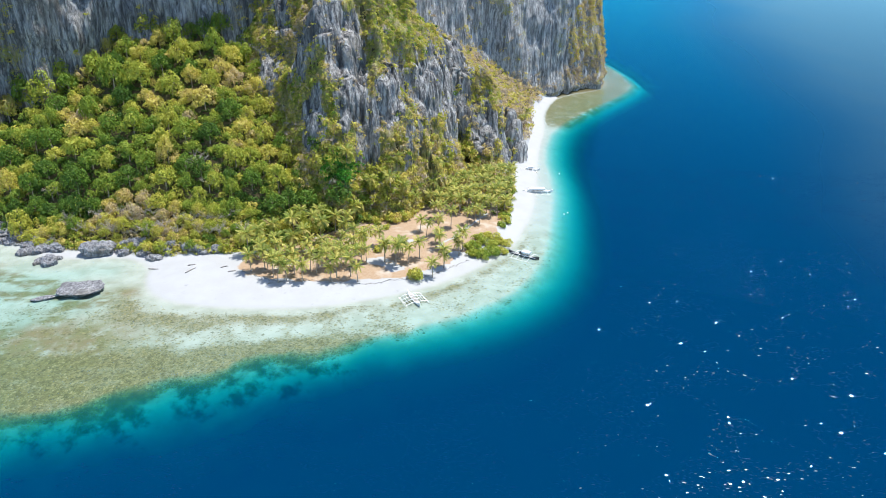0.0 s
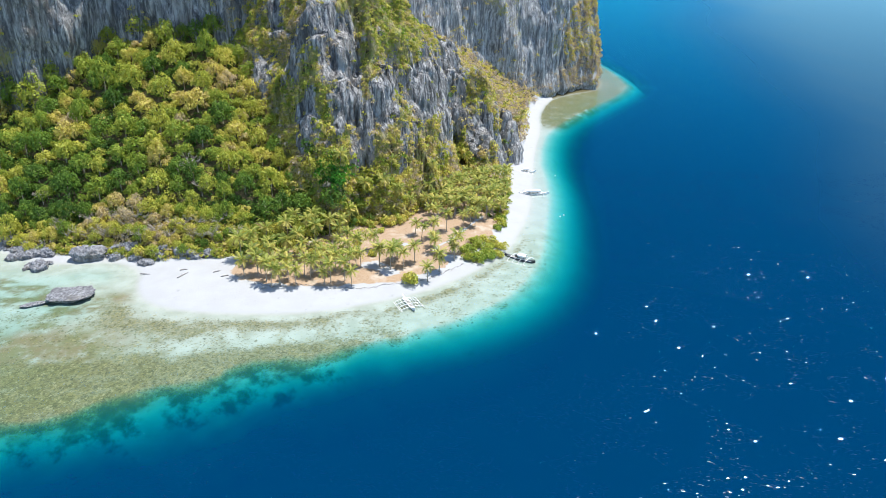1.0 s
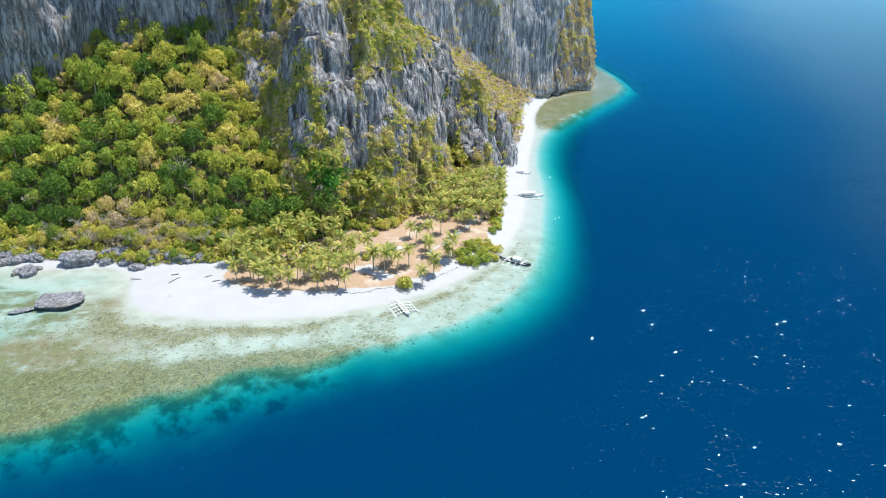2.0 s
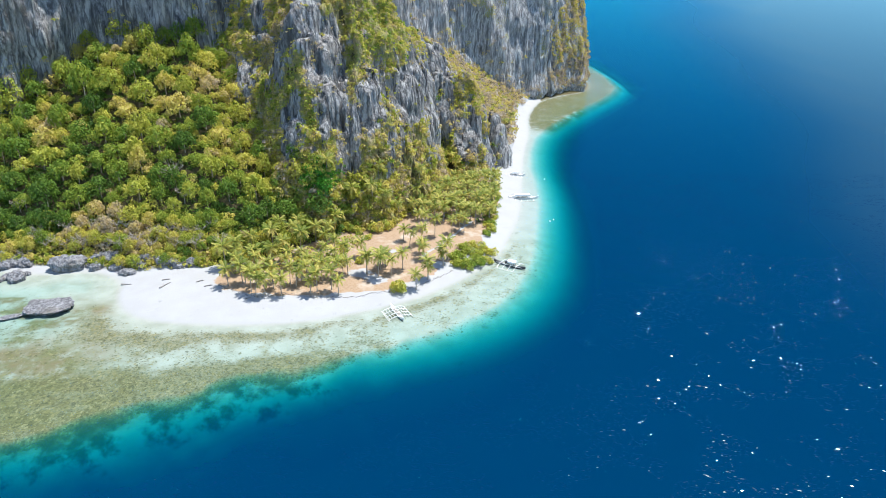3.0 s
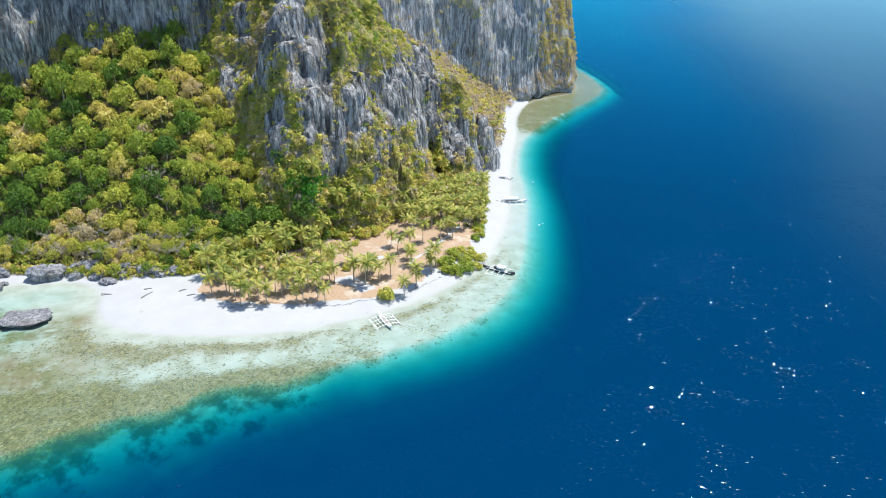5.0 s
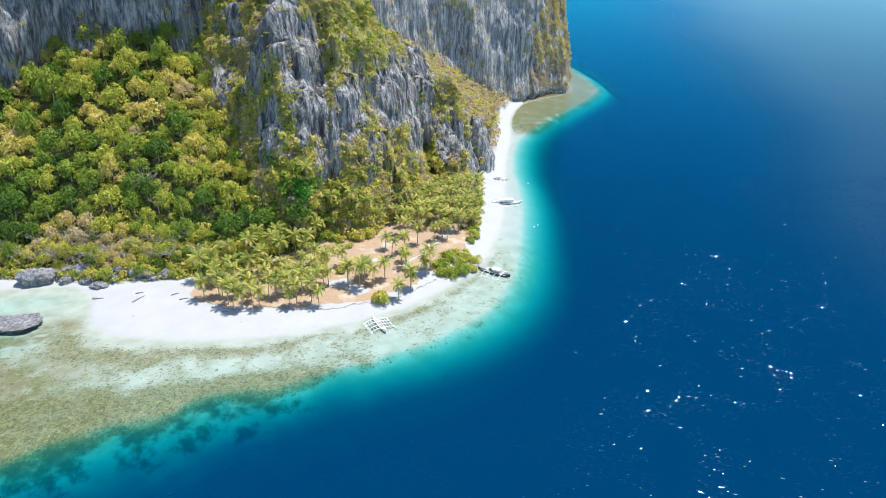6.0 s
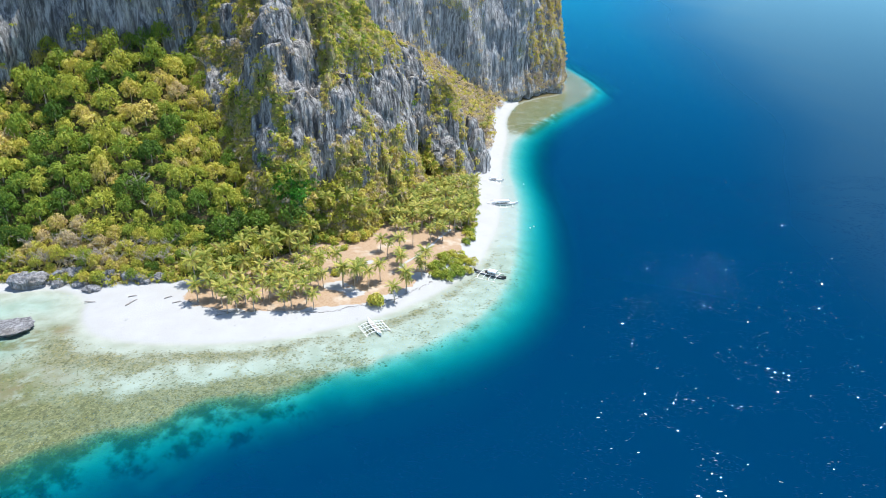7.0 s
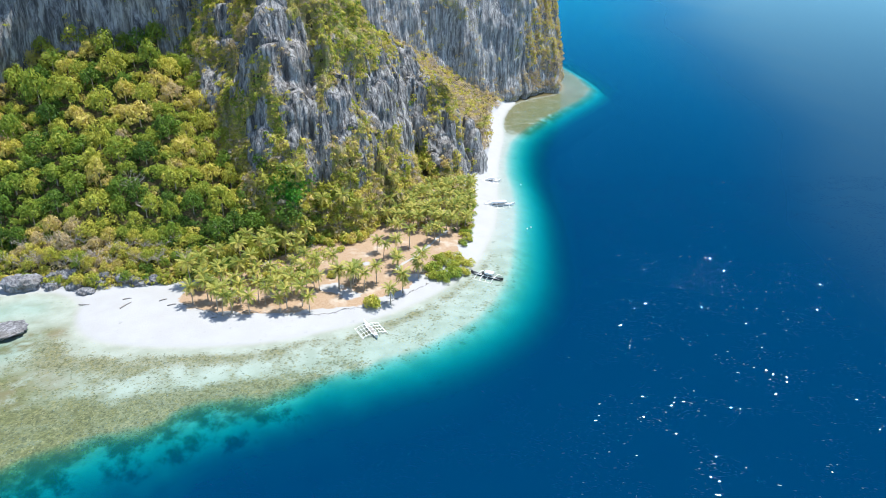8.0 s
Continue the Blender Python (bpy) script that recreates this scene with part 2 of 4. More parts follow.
def make_rock(name, light, dark, warm, grain=1.0, cracked=0.7):
    m, nt, b = material(name)
    streak = noise_tex(nt, 0.45 * grain, 7, 0.65, (1, 1, 0.16), distort=0.1)
    thin = noise_tex(nt, 0.62 * grain, 6, 0.62, (1, 1, 0.06))
    broad = noise_tex(nt, 0.05 * grain, 4)
    mid = noise_tex(nt, 0.2 * grain, 5, 0.6, (1, 1, 0.5))
    tc, mp = nt.nodes.new("ShaderNodeTexCoord"), nt.nodes.new("ShaderNodeMapping")
    mp.inputs["Scale"].default_value = (1, 1, 0.11)
    vor = node(nt, "ShaderNodeTexVoronoi", Scale=0.34 * grain)
    vor.feature = "DISTANCE_TO_EDGE"
    warp = nt.nodes.new("ShaderNodeVectorMath")
    warp.operation = "MULTIPLY_ADD"
    wn = node(nt, "ShaderNodeTexNoise", Scale=0.5 * grain, Detail=3.0)
    nt.links.new(tc.outputs["Object"], wn.inputs["Vector"])
    nt.links.new(wn.outputs["Color"], warp.inputs[0])
    warp.inputs[1].default_value = (2.4 / grain, 2.4 / grain, 2.4 / grain)
    nt.links.new(tc.outputs["Object"], warp.inputs[2])
    nt.links.new(warp.outputs[0], mp.inputs[0])
    nt.links.new(mp.outputs[0], vor.inputs["Vector"])
    crack = step(nt, vor.outputs["Distance"], 0.11, 0.0)
    pits = noise_tex(nt, 0.9 * grain, 6, 0.65, (1, 1, 0.6))
    col = mix(nt, step(nt, streak, 0.34, 0.64), dark, light)
    col = mix(nt, calc(nt, "MULTIPLY", step(nt, thin, 0.50, 0.66), 0.75), col, tuple(v * 0.55 for v in dark))
    col = mix(nt, calc(nt, "MULTIPLY", step(nt, mid, 0.55, 0.72), 0.6), col, tuple(min(0.72, v * 1.3) for v in light))
    col = mix(nt, calc(nt, "MULTIPLY", step(nt, broad, 0.5, 0.7), 0.45), col, warm)
    stain = noise_tex(nt, 0.11 * grain, 5, 0.6, (1, 1, 0.3), distort=0.6)
    col = mix(nt, calc(nt, "MULTIPLY", step(nt, stain, 0.50, 0.66), 0.6), col, tuple(v * 0.75 for v in dark))
    col = mix(nt, calc(nt, "MULTIPLY", calc(nt, "MULTIPLY", crack, step(nt, mid, 0.38, 0.55)), cracked), col, tuple(v * 0.35 for v in dark))
    # dry grass, moss and soil where the ledges hold them
    tufts = noise_tex(nt, 0.75 * grain, 6, 0.68)
    turf = ramp(nt, noise_tex(nt, 0.28 * grain, 5, 0.6), [(0.25, (0.22, 0.24, 0.05)), (0.45, (0.36, 0.34, 0.09)), (0.6, (0.42, 0.34, 0.17)), (0.8, (0.34, 0.23, 0.12))])
    held = calc(nt, "ADD", attr(nt, "scrub"), calc(nt, "MULTIPLY", calc(nt, "SUBTRACT", tufts, 0.5), 1.6))
    col = mix(nt, calc(nt, "MULTIPLY", step(nt, held, 0.42, 0.62), 0.9), col, turf)
    nt.links.new(col, b.inputs["Base Color"])
    b.inputs["Roughness"].default_value = 0.9
    b.inputs["Specular IOR Level"].default_value = 0.2
    relief = calc(nt, "ADD", calc(nt, "MULTIPLY", calc(nt, "ADD", streak, thin), 0.6), calc(nt, "SUBTRACT", calc(nt, "MULTIPLY", pits, 0.8), calc(nt, "MULTIPLY", crack, 0.7 * cracked)))
    bump(nt, relief, 1.0, 2.2 / grain, b)
    return m


def make_leaf(name, stops, through_light=0.42):
    m, nt, b = material(name)
    info = nt.nodes.new("ShaderNodeObjectInfo")
    own = calc(nt, "MULTIPLY", calc(nt, "SUBTRACT", info.outputs["Random"], 0.5), attr(nt, "vary"))
    t = calc(nt, "ADD", attr(nt, "tint"), own, clamp=True)
    col = ramp(nt, t, stops)
    nt.links.new(col, b.inputs["Base Color"])
    b.inputs["Roughness"].default_value = 0.55
    b.inputs["Specular IOR Level"].default_value = 0.25
    trans = nt.nodes.new("ShaderNodeBsdfTranslucent")
    nt.links.new(col, trans.inputs[0])
    both = nt.nodes.new("ShaderNodeMixShader")
    both.inputs[0].default_value = through_light
    nt.links.new(b.outputs[0], both.inputs[1])
    nt.links.new(trans.outputs[0], both.inputs[2])
    nt.links.new(both.outputs[0], nt.nodes["Material Output"].inputs[0])
    return m


def make_plain(name, colour, rough=0.6, wear=0.25, scale=3.0, metal=0.0):
    m, nt, b = material(name)
    n = noise_tex(nt, scale, 5)
    nt.links.new(mix(nt, step(nt, n, 0.35, 0.7), colour, tuple(v * (1 - wear) for v in colour)), b.inputs["Base Color"])
    b.inputs["Roughness"].default_value = rough
    b.inputs["Metallic"].default_value = metal
    bump(nt, n, 0.2, 0.05, b)
    return m


def make_water():
    m, nt, b = material("sea_water")
    nt.nodes.remove(b)
    dep = attr(nt, "depth")
    clear, body = nt.nodes.new("ShaderNodeCombineColor"), nt.nodes.new("ShaderNodeCombineColor")
    for i, (absorb, glow) in enumerate(((0.20, 0.0), (0.037, 0.0222), (0.037, 0.0695))):
        t = calc(nt, "EXPONENT", calc(nt, "MULTIPLY", dep, -absorb))
        nt.links.new(t, clear.inputs[i])
        # the water's own scattered light grows with its depth
        nt.links.new(calc(nt, "MULTIPLY", calc(nt, "SUBTRACT", 1.0, t), glow), body.inputs[i])
    seen, own = nt.nodes.new("ShaderNodeBsdfTransparent"), nt.nodes.new("ShaderNodeBsdfDiffuse")
    nt.links.new(clear.outputs[0], seen.inputs[0])
    nt.links.new(body.outputs[0], own.inputs[0])
    both = nt.nodes.new("ShaderNodeAddShader")
    nt.links.new(seen.outputs[0], both.inputs[0])
    nt.links.new(own.outputs[0], both.inputs[1])
    gloss = node(nt, "ShaderNodeBsdfGlossy", Roughness=0.14)
    swell = calc(nt, "MULTIPLY", noise_tex(nt, 0.30, 3, 0.5, (1, 1.8, 1)), 0.45)
    crisp = noise_tex(nt, 1.5, 2, 0.5, (1, 2.2, 1))
    gusts = calc(nt, "MULTIPLY", step(nt, noise_tex(nt, 0.30, 3, 0.6), 0.60, 0.72), step(nt, noise_tex(nt, 0.02, 3, 0.6), 0.36, 0.62))
    ripple = calc(nt, "ADD", swell, calc(nt, "MULTIPLY", crisp, calc(nt, "MULTIPLY", gusts, 1.5)))
    bm_node = node(nt, "ShaderNodeBump", Strength=1.0, Distance=0.5)
    nt.links.new(ripple, bm_node.inputs["Height"])
    nt.links.new(bm_node.outputs[0], gloss.inputs["Normal"])
    # sky glare far out to the right, painted as a whiter, rougher gloss
    glare = attr(nt, "glare")
    nt.links.new(calc(nt, "ADD", calc(nt, "MULTIPLY", glare, 0.30), 0.14), gloss.inputs["Roughness"])
    nt.links.new(mix(nt, glare, (0.05, 0.62, 0.95), (0.30, 0.62, 0.70)), gloss.inputs["Color"])
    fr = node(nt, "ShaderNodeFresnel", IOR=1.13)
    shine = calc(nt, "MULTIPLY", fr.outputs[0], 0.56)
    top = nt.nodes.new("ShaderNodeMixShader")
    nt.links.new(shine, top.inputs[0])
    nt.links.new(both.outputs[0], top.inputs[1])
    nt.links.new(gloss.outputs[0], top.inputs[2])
    nt.links.new(top.outputs[0], nt.nodes["Material Output"].inputs[0])
    return m


GROUND = make_ground()
ROCK = make_rock("grey_limestone", (0.53, 0.515, 0.49), (0.135, 0.133, 0.132), (0.37, 0.32, 0.26), 1.0, 0.45)
PALE_ROCK = make_rock("pale_headland_limestone", (0.60, 0.59, 0.57), (0.19, 0.19, 0.192), (0.46, 0.41, 0.34), 1.25, 0.3)
BOULDER = make_rock("shore_boulder_stone", (0.37, 0.37, 0.38), (0.16, 0.16, 0.168), (0.31, 0.27, 0.20), 1.6, 0.12)
LEAF = make_leaf("broad_leaves", [(0.0, (0.06, 0.13, 0.022)), (0.2, (0.17, 0.28, 0.036)), (0.4, (0.38, 0.42, 0.06)), (0.58, (0.60, 0.54, 0.10)),
                                  (0.74, (0.62, 0.49, 0.17)), (0.88, (0.55, 0.45, 0.29)), (1.0, (0.46, 0.38, 0.30))])
CREEPER = make_leaf("creeper_leaves", [(0.0, (0.03, 0.11, 0.02)), (0.5, (0.06, 0.27, 0.025)), (1.0, (0.17, 0.40, 0.03))], 0.4)
PALM_LEAF = make_leaf("palm_fronds", [(0.0, (0.04, 0.085, 0.012)), (0.45, (0.21, 0.25, 0.04)), (0.75, (0.46, 0.42, 0.09)), (1.0, (0.66, 0.53, 0.15))], 0.25)
BARK = make_plain("pale_bark", (0.42, 0.35, 0.27), 0.9, 0.4)
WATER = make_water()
WHITE = make_plain("white_boat_paint", (0.80, 0.80, 0.78), 0.4, 0.12)
DARK = make_plain("dark_boat_hull", (0.05, 0.05, 0.055), 0.45, 0.3)
DECK = make_plain("worn_deck_wood", (0.36, 0.33, 0.29), 0.8, 0.4)
BAMBOO = make_plain("pale_bamboo", (0.72, 0.70, 0.62), 0.6, 0.2)
CANVAS = make_plain("light_canopy_canvas", (0.74, 0.76, 0.78), 0.7, 0.15)


# ---- mesh helpers ----
def mesh_of(name, verts, faces, mat, attrs=None, shade=True):
    me = bpy.data.meshes.new(name)
    verts = np.asarray(verts, np.float32).reshape(-1, 3)
    faces = np.asarray(faces, np.int32)
    k = faces.shape[1]
    me.vertices.add(len(verts))
    me.vertices.foreach_set("co", verts.ravel())
    me.loops.add(faces.size)
    me.loops.foreach_set("vertex_index", faces.ravel())
    me.polygons.add(len(faces))
    me.polygons.foreach_set("loop_start", np.arange(0, faces.size, k, dtype=np.int32))
    me.update(calc_edges=True)
    me.polygons.foreach_set("use_smooth", np.full(len(faces), shade))
    for key, values in (attrs or {}).items():
        a = me.attributes.new(key, "FLOAT", "POINT")
        a.data.foreach_set("value", np.asarray(values, np.float32).ravel())
    me.materials.append(mat)
    return me


def grid_faces(nu, nv):
    i = np.arange(nu * nv).reshape(nv, nu)
    return np.stack([i[:-1, :-1], i[:-1, 1:], i[1:, 1:], i[1:, :-1]], -1).reshape(-1, 4)


def axis(lo, hi, stepsize, far):
    core = np.arange(lo, hi + stepsize, stepsize)
    grow, reach = [], stepsize
    at = 0.0
    while at < far:
        reach *= 1.28
        at += reach
        grow.append(at)
    grow = np.array(grow)
    return np.concatenate([(core[0] - grow)[::-1], core, core[-1] + grow])


def part(name, bm, mat, parent, label=""):
    """One mesh object under a thing, from a bmesh."""
    me = bpy.data.meshes.new(name)
    bm.to_mesh(me)
    bm.free()
    me.materials.append(mat)
    ob = new(name, me)
    ob.parent = parent
    if label:
        ob["label"] = label
    return ob


# ---- ground: one sheet from the sea bed over the island to the horizon ----
gx, gy = axis(-285, 200, 1.5, 4200), axis(150, 720, 1.5, 4000)
X, Y = np.meshgrid(gx, gy)
Z = ground_height(X, Y, 5.0)
DEP, DS, DR = depth_at(X, Y)
HF = signed(X, Y, HILL_FOOT)
CLEARING = rounded([(-88, 262), (-62, 255), (-42, 255), (-18, 259), (-2, 270), (10, 284), (24, 303), (31, 326), (37, 350), (42, 380), (44, 398), (30, 404), (10, 395), (-22, 346),
                    (-40, 318), (-60, 296), (-84, 280)], 1)
SPUR = spur_height(X, Y)
soil = smooth(-3.5, 3.0, signed(X, Y, CLEARING) + 2.5 * fbm(X / 6, Y / 6, 0, 3, 29))
soil = soil * (1 - np.exp(-(line_dist(X, Y, [(-2, 290), (1, 296), (6, 302), (15.6, 319.8), (22, 333)])[0] / 0.8) ** 2))
for px_, py_, pr_ in ((-28, 274, 6), (-15, 296, 2.5), (6, 283, 5), (-20, 268, 5), (20, 331, 4)):
    soil = soil * (1 - np.exp(-(np.hypot(X - px_, (Y - py_) / 0.8) / pr_) ** 2))
wood = np.maximum(smooth(-3, 3, HF), np.where(Y > 300, smooth(3, 8, Z), 0)) * (DS < -2)
wood = np.maximum(wood, smooth(98, 112, X) * (Y > 600) * (DS < 1.5))
u = np.clip(DS / (DS + np.maximum(DR, 0.01)), 0, 1)
west = smooth(10, -120, X)
lagoon = smooth(-120, -140, X)
reef = ((0.20 + 0.10 * west) * np.exp(-((u - 0.20) / 0.13) ** 2) * (1 - lagoon) * smooth(325, 285, Y) + (0.19 + 0.10 * west) * smooth(0.02, 0.3, u) * (1 - lagoon) * smooth(345, 290, Y)
        + (0.50 + 0.08 * west) * smooth(0.55, 0.84, u) * smooth(0, -55, X)
        + 0.22 * lagoon * smooth(0.03, 0.35, u)
)
weed = np.exp(-np.clip(((X + 141) / 30) ** 2 + ((Y - 206 - 0.2 * (X + 140)) / 17) ** 2, 0, 60)) + 0.6 * np.exp(-(((X + 127) / 9) ** 2 + ((Y - 247) / 5) ** 2)) + 0.9 * lagoon * smooth(0.03, 0.25, u) * smooth(0.0, 0.30, fbm(X / 12, Y / 5, 0, 4, 95))
weed = np.clip(1.6 * weed + 1.0 * smooth(-74, -102, X) * smooth(0.5, 0.85, u) * smooth(-0.5, 0.2, fbm(X / 9, Y / 6, 0, 3, 97)) + 1.3 * smooth(515, 545, Y) * smooth(74, 90, X) * smooth(-0.55, 0.0, fbm(X / 12, Y / 12, 0, 3, 99)), 0, 1) * smooth(0.5, 3, DS) * smooth(-13, -5, DR)
heads = np.where(DR < 1, smooth(-10, -55, X) * smooth(-26, -10, DR) * smooth(0.5, -4, DR) * 0.52, 0.0)
reef = np.where(DR < 0, reef * smooth(-9, -3, DR), reef)
cove = smooth(512, 548, Y + 8 * fbm(X / 8, Y / 8, 0, 3, 19)) * smooth(68, 84, X)
reef = (reef * (1 - cove) + cove * 0.60 * smooth(0.5, 3, DS) * smooth(-8, 6, DR)) * (DS > 0.5)
bed = smooth(-2.5, 1.5, DS) * smooth(-16, -7, DR) * (0.5 + 0.5 * smooth(345, 298, Y))
ground = new("ground", mesh_of("ground", np.stack([X, Y, Z], -1), grid_faces(len(gx), len(gy)), GROUND,
                               {"soil": soil, "wood": wood, "reef": reef, "bed": bed, "heads": heads, "weed": weed}))
tagged(ground, "white coral sand, tan soil and reef-covered sea bed of the island", "ground", kind="structure")

# ---- water ----
wx_, wy_ = axis(-285, 200, 2.4, 4200), axis(130, 720, 2.4, 4000)
XW, YW = np.meshgrid(wx_, wy_)
DW, SW, _ = depth_at(XW, YW)
# stretch of sea towards the far right that gets the painted glare
glare_edge = np.interp(YW, (0, 340, 590, 1700, 4000), (150, 180, 280, 520, 1000))
glare = smooth(-0.12, 0.42, (XW - glare_edge) / (0.42 * np.maximum(YW, 120)) + 0.10 * fbm(XW / 160, YW / 420, 0, 3, 151)) * (YW > 60)
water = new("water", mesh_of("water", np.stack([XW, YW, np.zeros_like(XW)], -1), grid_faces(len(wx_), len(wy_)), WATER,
                             {"depth": np.where(SW < 0, 0.0, DW), "glare": glare}))
tagged(water, "clear sea, turquoise over the reef edge and deep blue beyond", "sea", kind="structure")


# ---- small breaking wavelets on the open sea ----
def wavelets(count):
    r = np.random.default_rng(12)
    x, y = r.uniform(-160, 420, count), r.uniform(70, 420, count)
    ok = (gnoise(x / 26, y / 16, 0, 131) + 0.8 * gnoise(x / 7, y / 5, 0, 137) > -0.15) & (depth_at(x, y)[0] > 57)
    x, y = x[ok], y[ok]
    n = len(x)
    a = np.radians(np.clip(r.normal(19.5, 4.2, n), 8, 34))
    h = r.uniform(0.03, 0.085, n)
    half, turn = r.triangular(0.08, 0.17, 0.62, n), r.normal(-0.22, 0.15, n)
    front, rear = h / np.tan(a), h / np.tan(np.radians(24))
    local = [(-half, -front, 0 * h), (half, -front, 0 * h), (half * 0.8, 0 * h, h), (-half * 0.8, 0 * h, h), (half, rear, 0 * h), (-half, rear, 0 * h)]
    co, si = np.cos(turn), np.sin(turn)
    v = np.stack([np.stack([x + p[0] * co - p[1] * si, y + p[0] * si + p[1] * co, p[2] + 0.004], -1) for p in local], 1)
    base = np.arange(n)[:, None] * 6
    f = np.concatenate([base + np.array([0, 1, 2, 3]), base + np.array([3, 2, 4, 5])])
    return v.reshape(-1, 3), f


CREST = make_plain("wavelet_water", (0.0, 0.025, 0.076), 0.075, 0.1, 0.5)
CREST.node_tree.nodes["Principled BSDF"].inputs["IOR"].default_value = 1.22
CREST.node_tree.nodes["Principled BSDF"].inputs["Specular Tint"].default_value = (0.72, 0.94, 1.0, 1.0)
tagged(new("wavelets", mesh_of("wavelets", *wavelets(115000), CREST, None, False)), "small glinting wavelets on the deep blue sea", "waves", kind="stuff")


# ---- cliffs ----
def cliff_sheet(name, foot, low, top, lean, seed, label, rib=4.0, spread_end=0.0, notch=0.0, slot=-99.0, stone=ROCK):
    """A fluted limestone wall over a foot line, from low to top, that leans back by lean."""
    pts = np.array(foot, float)
    cum = np.concatenate([[0], np.cumsum(np.hypot(*np.diff(pts, axis=0).T))])
    su = np.arange(0, cum[-1], 1.1)
    px, py = np.interp(su, cum, pts[:, 0]), np.interp(su, cum, pts[:, 1])
    kern = np.hanning(25)
    kern /= kern.sum()
    px, py = (np.convolve(np.pad(p, 12, mode="edge"), kern, "valid") for p in (px, py))
    tx, ty = np.gradient(px), np.gradient(py)
    n = np.hypot(tx, ty)
    nx, ny = ty / n, -tx / n
    sv = np.arange(low, top, 1.15)
    S, V = np.meshgrid(su, sv)
    out = rib * 3.0 * fbm(S / 30, V / 110, 0, 3, seed) + rib * 1.5 * fbm(S / 12, V / 34, 0, 2, seed + 31) + rib * 1.3 * (ridged(S / 11, V / 70, 0, 4, seed + 7) - 0.6) \
        + 1.3 * fbm(S / 2.4, V / 15.0, 0, 3, seed + 13) + 1.5 * fbm(S / 18, V / 14, 0, 3, seed + 21)
    out = out - lean * (V - low) * (1 + spread_end * smooth(cum[-4] - 30, cum[-4] + 5, S))
    out = out - notch * smooth(5.0, 2.2, V) - 5.0 * np.exp(-((S - slot) / 1.6) ** 2) * smooth(75, 40, V)
    xs, ys = px + nx * out, py + ny * out
    ob = new(name, mesh_of(name, np.stack([xs, ys, V], -1), grid_faces(len(su), len(sv)), stone,
                           {"scrub": np.clip(0.9 * fbm(S / 26, V / 20, 0, 4, seed + 41) + 0.08 - 0.5 * smooth(60, 110, V) * (low > 0), 0, 0.6)}))
    tagged(ob, label, "cliff", kind="structure")
    return np.stack([xs, ys, V], -1)


west_face = cliff_sheet("limestone_cliff", [(-330, 385), (-262, 354), (-236, 352), (-208, 365), (-181, 378), (-150, 381), (-126, 387), (-98, 385), (-60, 420)],
                        20, 172, 0.06, 100, "tall grey fluted limestone cliff above the forest", 6.0)
far_face = cliff_sheet("limestone_cliff", [(-60, 480), (-20, 520), (40, 588), (84, 624), (115, 647), (142, 667), (160, 686), (172, 740), (160, 800)],
                       -3, 172, 0.11, 200, "sheer grey limestone headland cliff above the cove", 3.0, 1.1, 3.0, 245.0, PALE_ROCK)


ROCK_FACES = [  # bare faces of the spur: x, z, half width, half height
    (-57, 96, 8, 13), (-49, 80, 7, 13), (-44, 60, 7, 14), (-37, 40, 6, 16), (-1, 61, 12, 22), (-27, 60, 5, 12),
    (8, 34, 8, 14), (45, 18, 13, 24), (-90, 68, 6, 9), (-71, 80, 5, 12), (-84, 94, 5, 9), (24, 24, 7, 12), (-64, 50, 4, 12)]


def bareness(x, y, z):
    """0 under scrub to 1 on bare rock, for places on the spur."""
    wx = x + 4.5 * fbm(x / 9, y / 9, z / 16, 3, 391)
    wz = z + 7.0 * fbm(x / 9, y / 9, z / 16, 3, 397)
    best = np.zeros(np.shape(x))
    for cx, cz, hw, hh in ROCK_FACES:
        best = np.maximum(best, np.exp(-(np.abs((wx - cx) / hw) ** 3 + np.abs((wz - cz) / hh) ** 3)))
    return np.clip(1.05 * best + (0.55 + 0.2 * best) * 1.3 * fbm(x / 4.5, y / 7, z / 13, 4, 501) + 0.06 * smooth(118, 85, z + 0.3 * np.maximum(x + 40, 0)) - 0.25 * smooth(66, 84, z + 0.5 * np.maximum(x, -40)) * smooth(-48, -38, x), 0, 1)


def spur_sheet():
    ax, ay = np.arange(-150, 66, 0.5), np.arange(300, 452, 0.5)
    x, y = np.meshgrid(ax, ay)
    h = spur_height(x, y)
    g_y, g_x = np.gradient(h, 0.5)
    gl = np.hypot(g_x, g_y) + 1e-6
    bare = bareness(x, y, h)
    rib = 3.4 * (ridged(x / 9, y / 9, h / 80, 4, 301) - 0.62) + (1.0 + 1.6 * bare) * (ridged(x / 2.6, y / 2.6, h / 26, 3, 341) - 0.6) + 1.7 * fbm(x / 2.4, y / 2.4, h / 5, 3, 331) + 2.2 * fbm(x / 6, y / 6, h / 11, 2, 335) + 1.3 * bare
    amount = smooth(1.0, 8, h) * smooth(0.4, 1.2, gl) * (1 - 0.55 * np.exp(-((x - 43) / 14) ** 2 - ((y - 437) / 22) ** 2))
    xs, ys = x - g_x / gl * rib * amount, y - g_y / gl * rib * amount
    zs = np.maximum(h + 1.0, -2)
    zs = np.where(h < hill_height(x, y) - 6, -3, zs)
    keep = (h > 0)[:-1, :-1].ravel() & (h > hill_height(x, y) - 5)[:-1, :-1].ravel()
    ob = new("limestone_spur", mesh_of("limestone_spur", np.stack([xs, ys, zs], -1), grid_faces(len(ax), len(ay))[keep], ROCK, {"scrub": 1.0 - 1.9 * bare}))
    tagged(ob, "craggy grey limestone spur with dry shrubs on its ledges", "rock spur", kind="structure")
    return np.stack([xs, ys, zs], -1), bare, np.sqrt(1 + gl * gl)


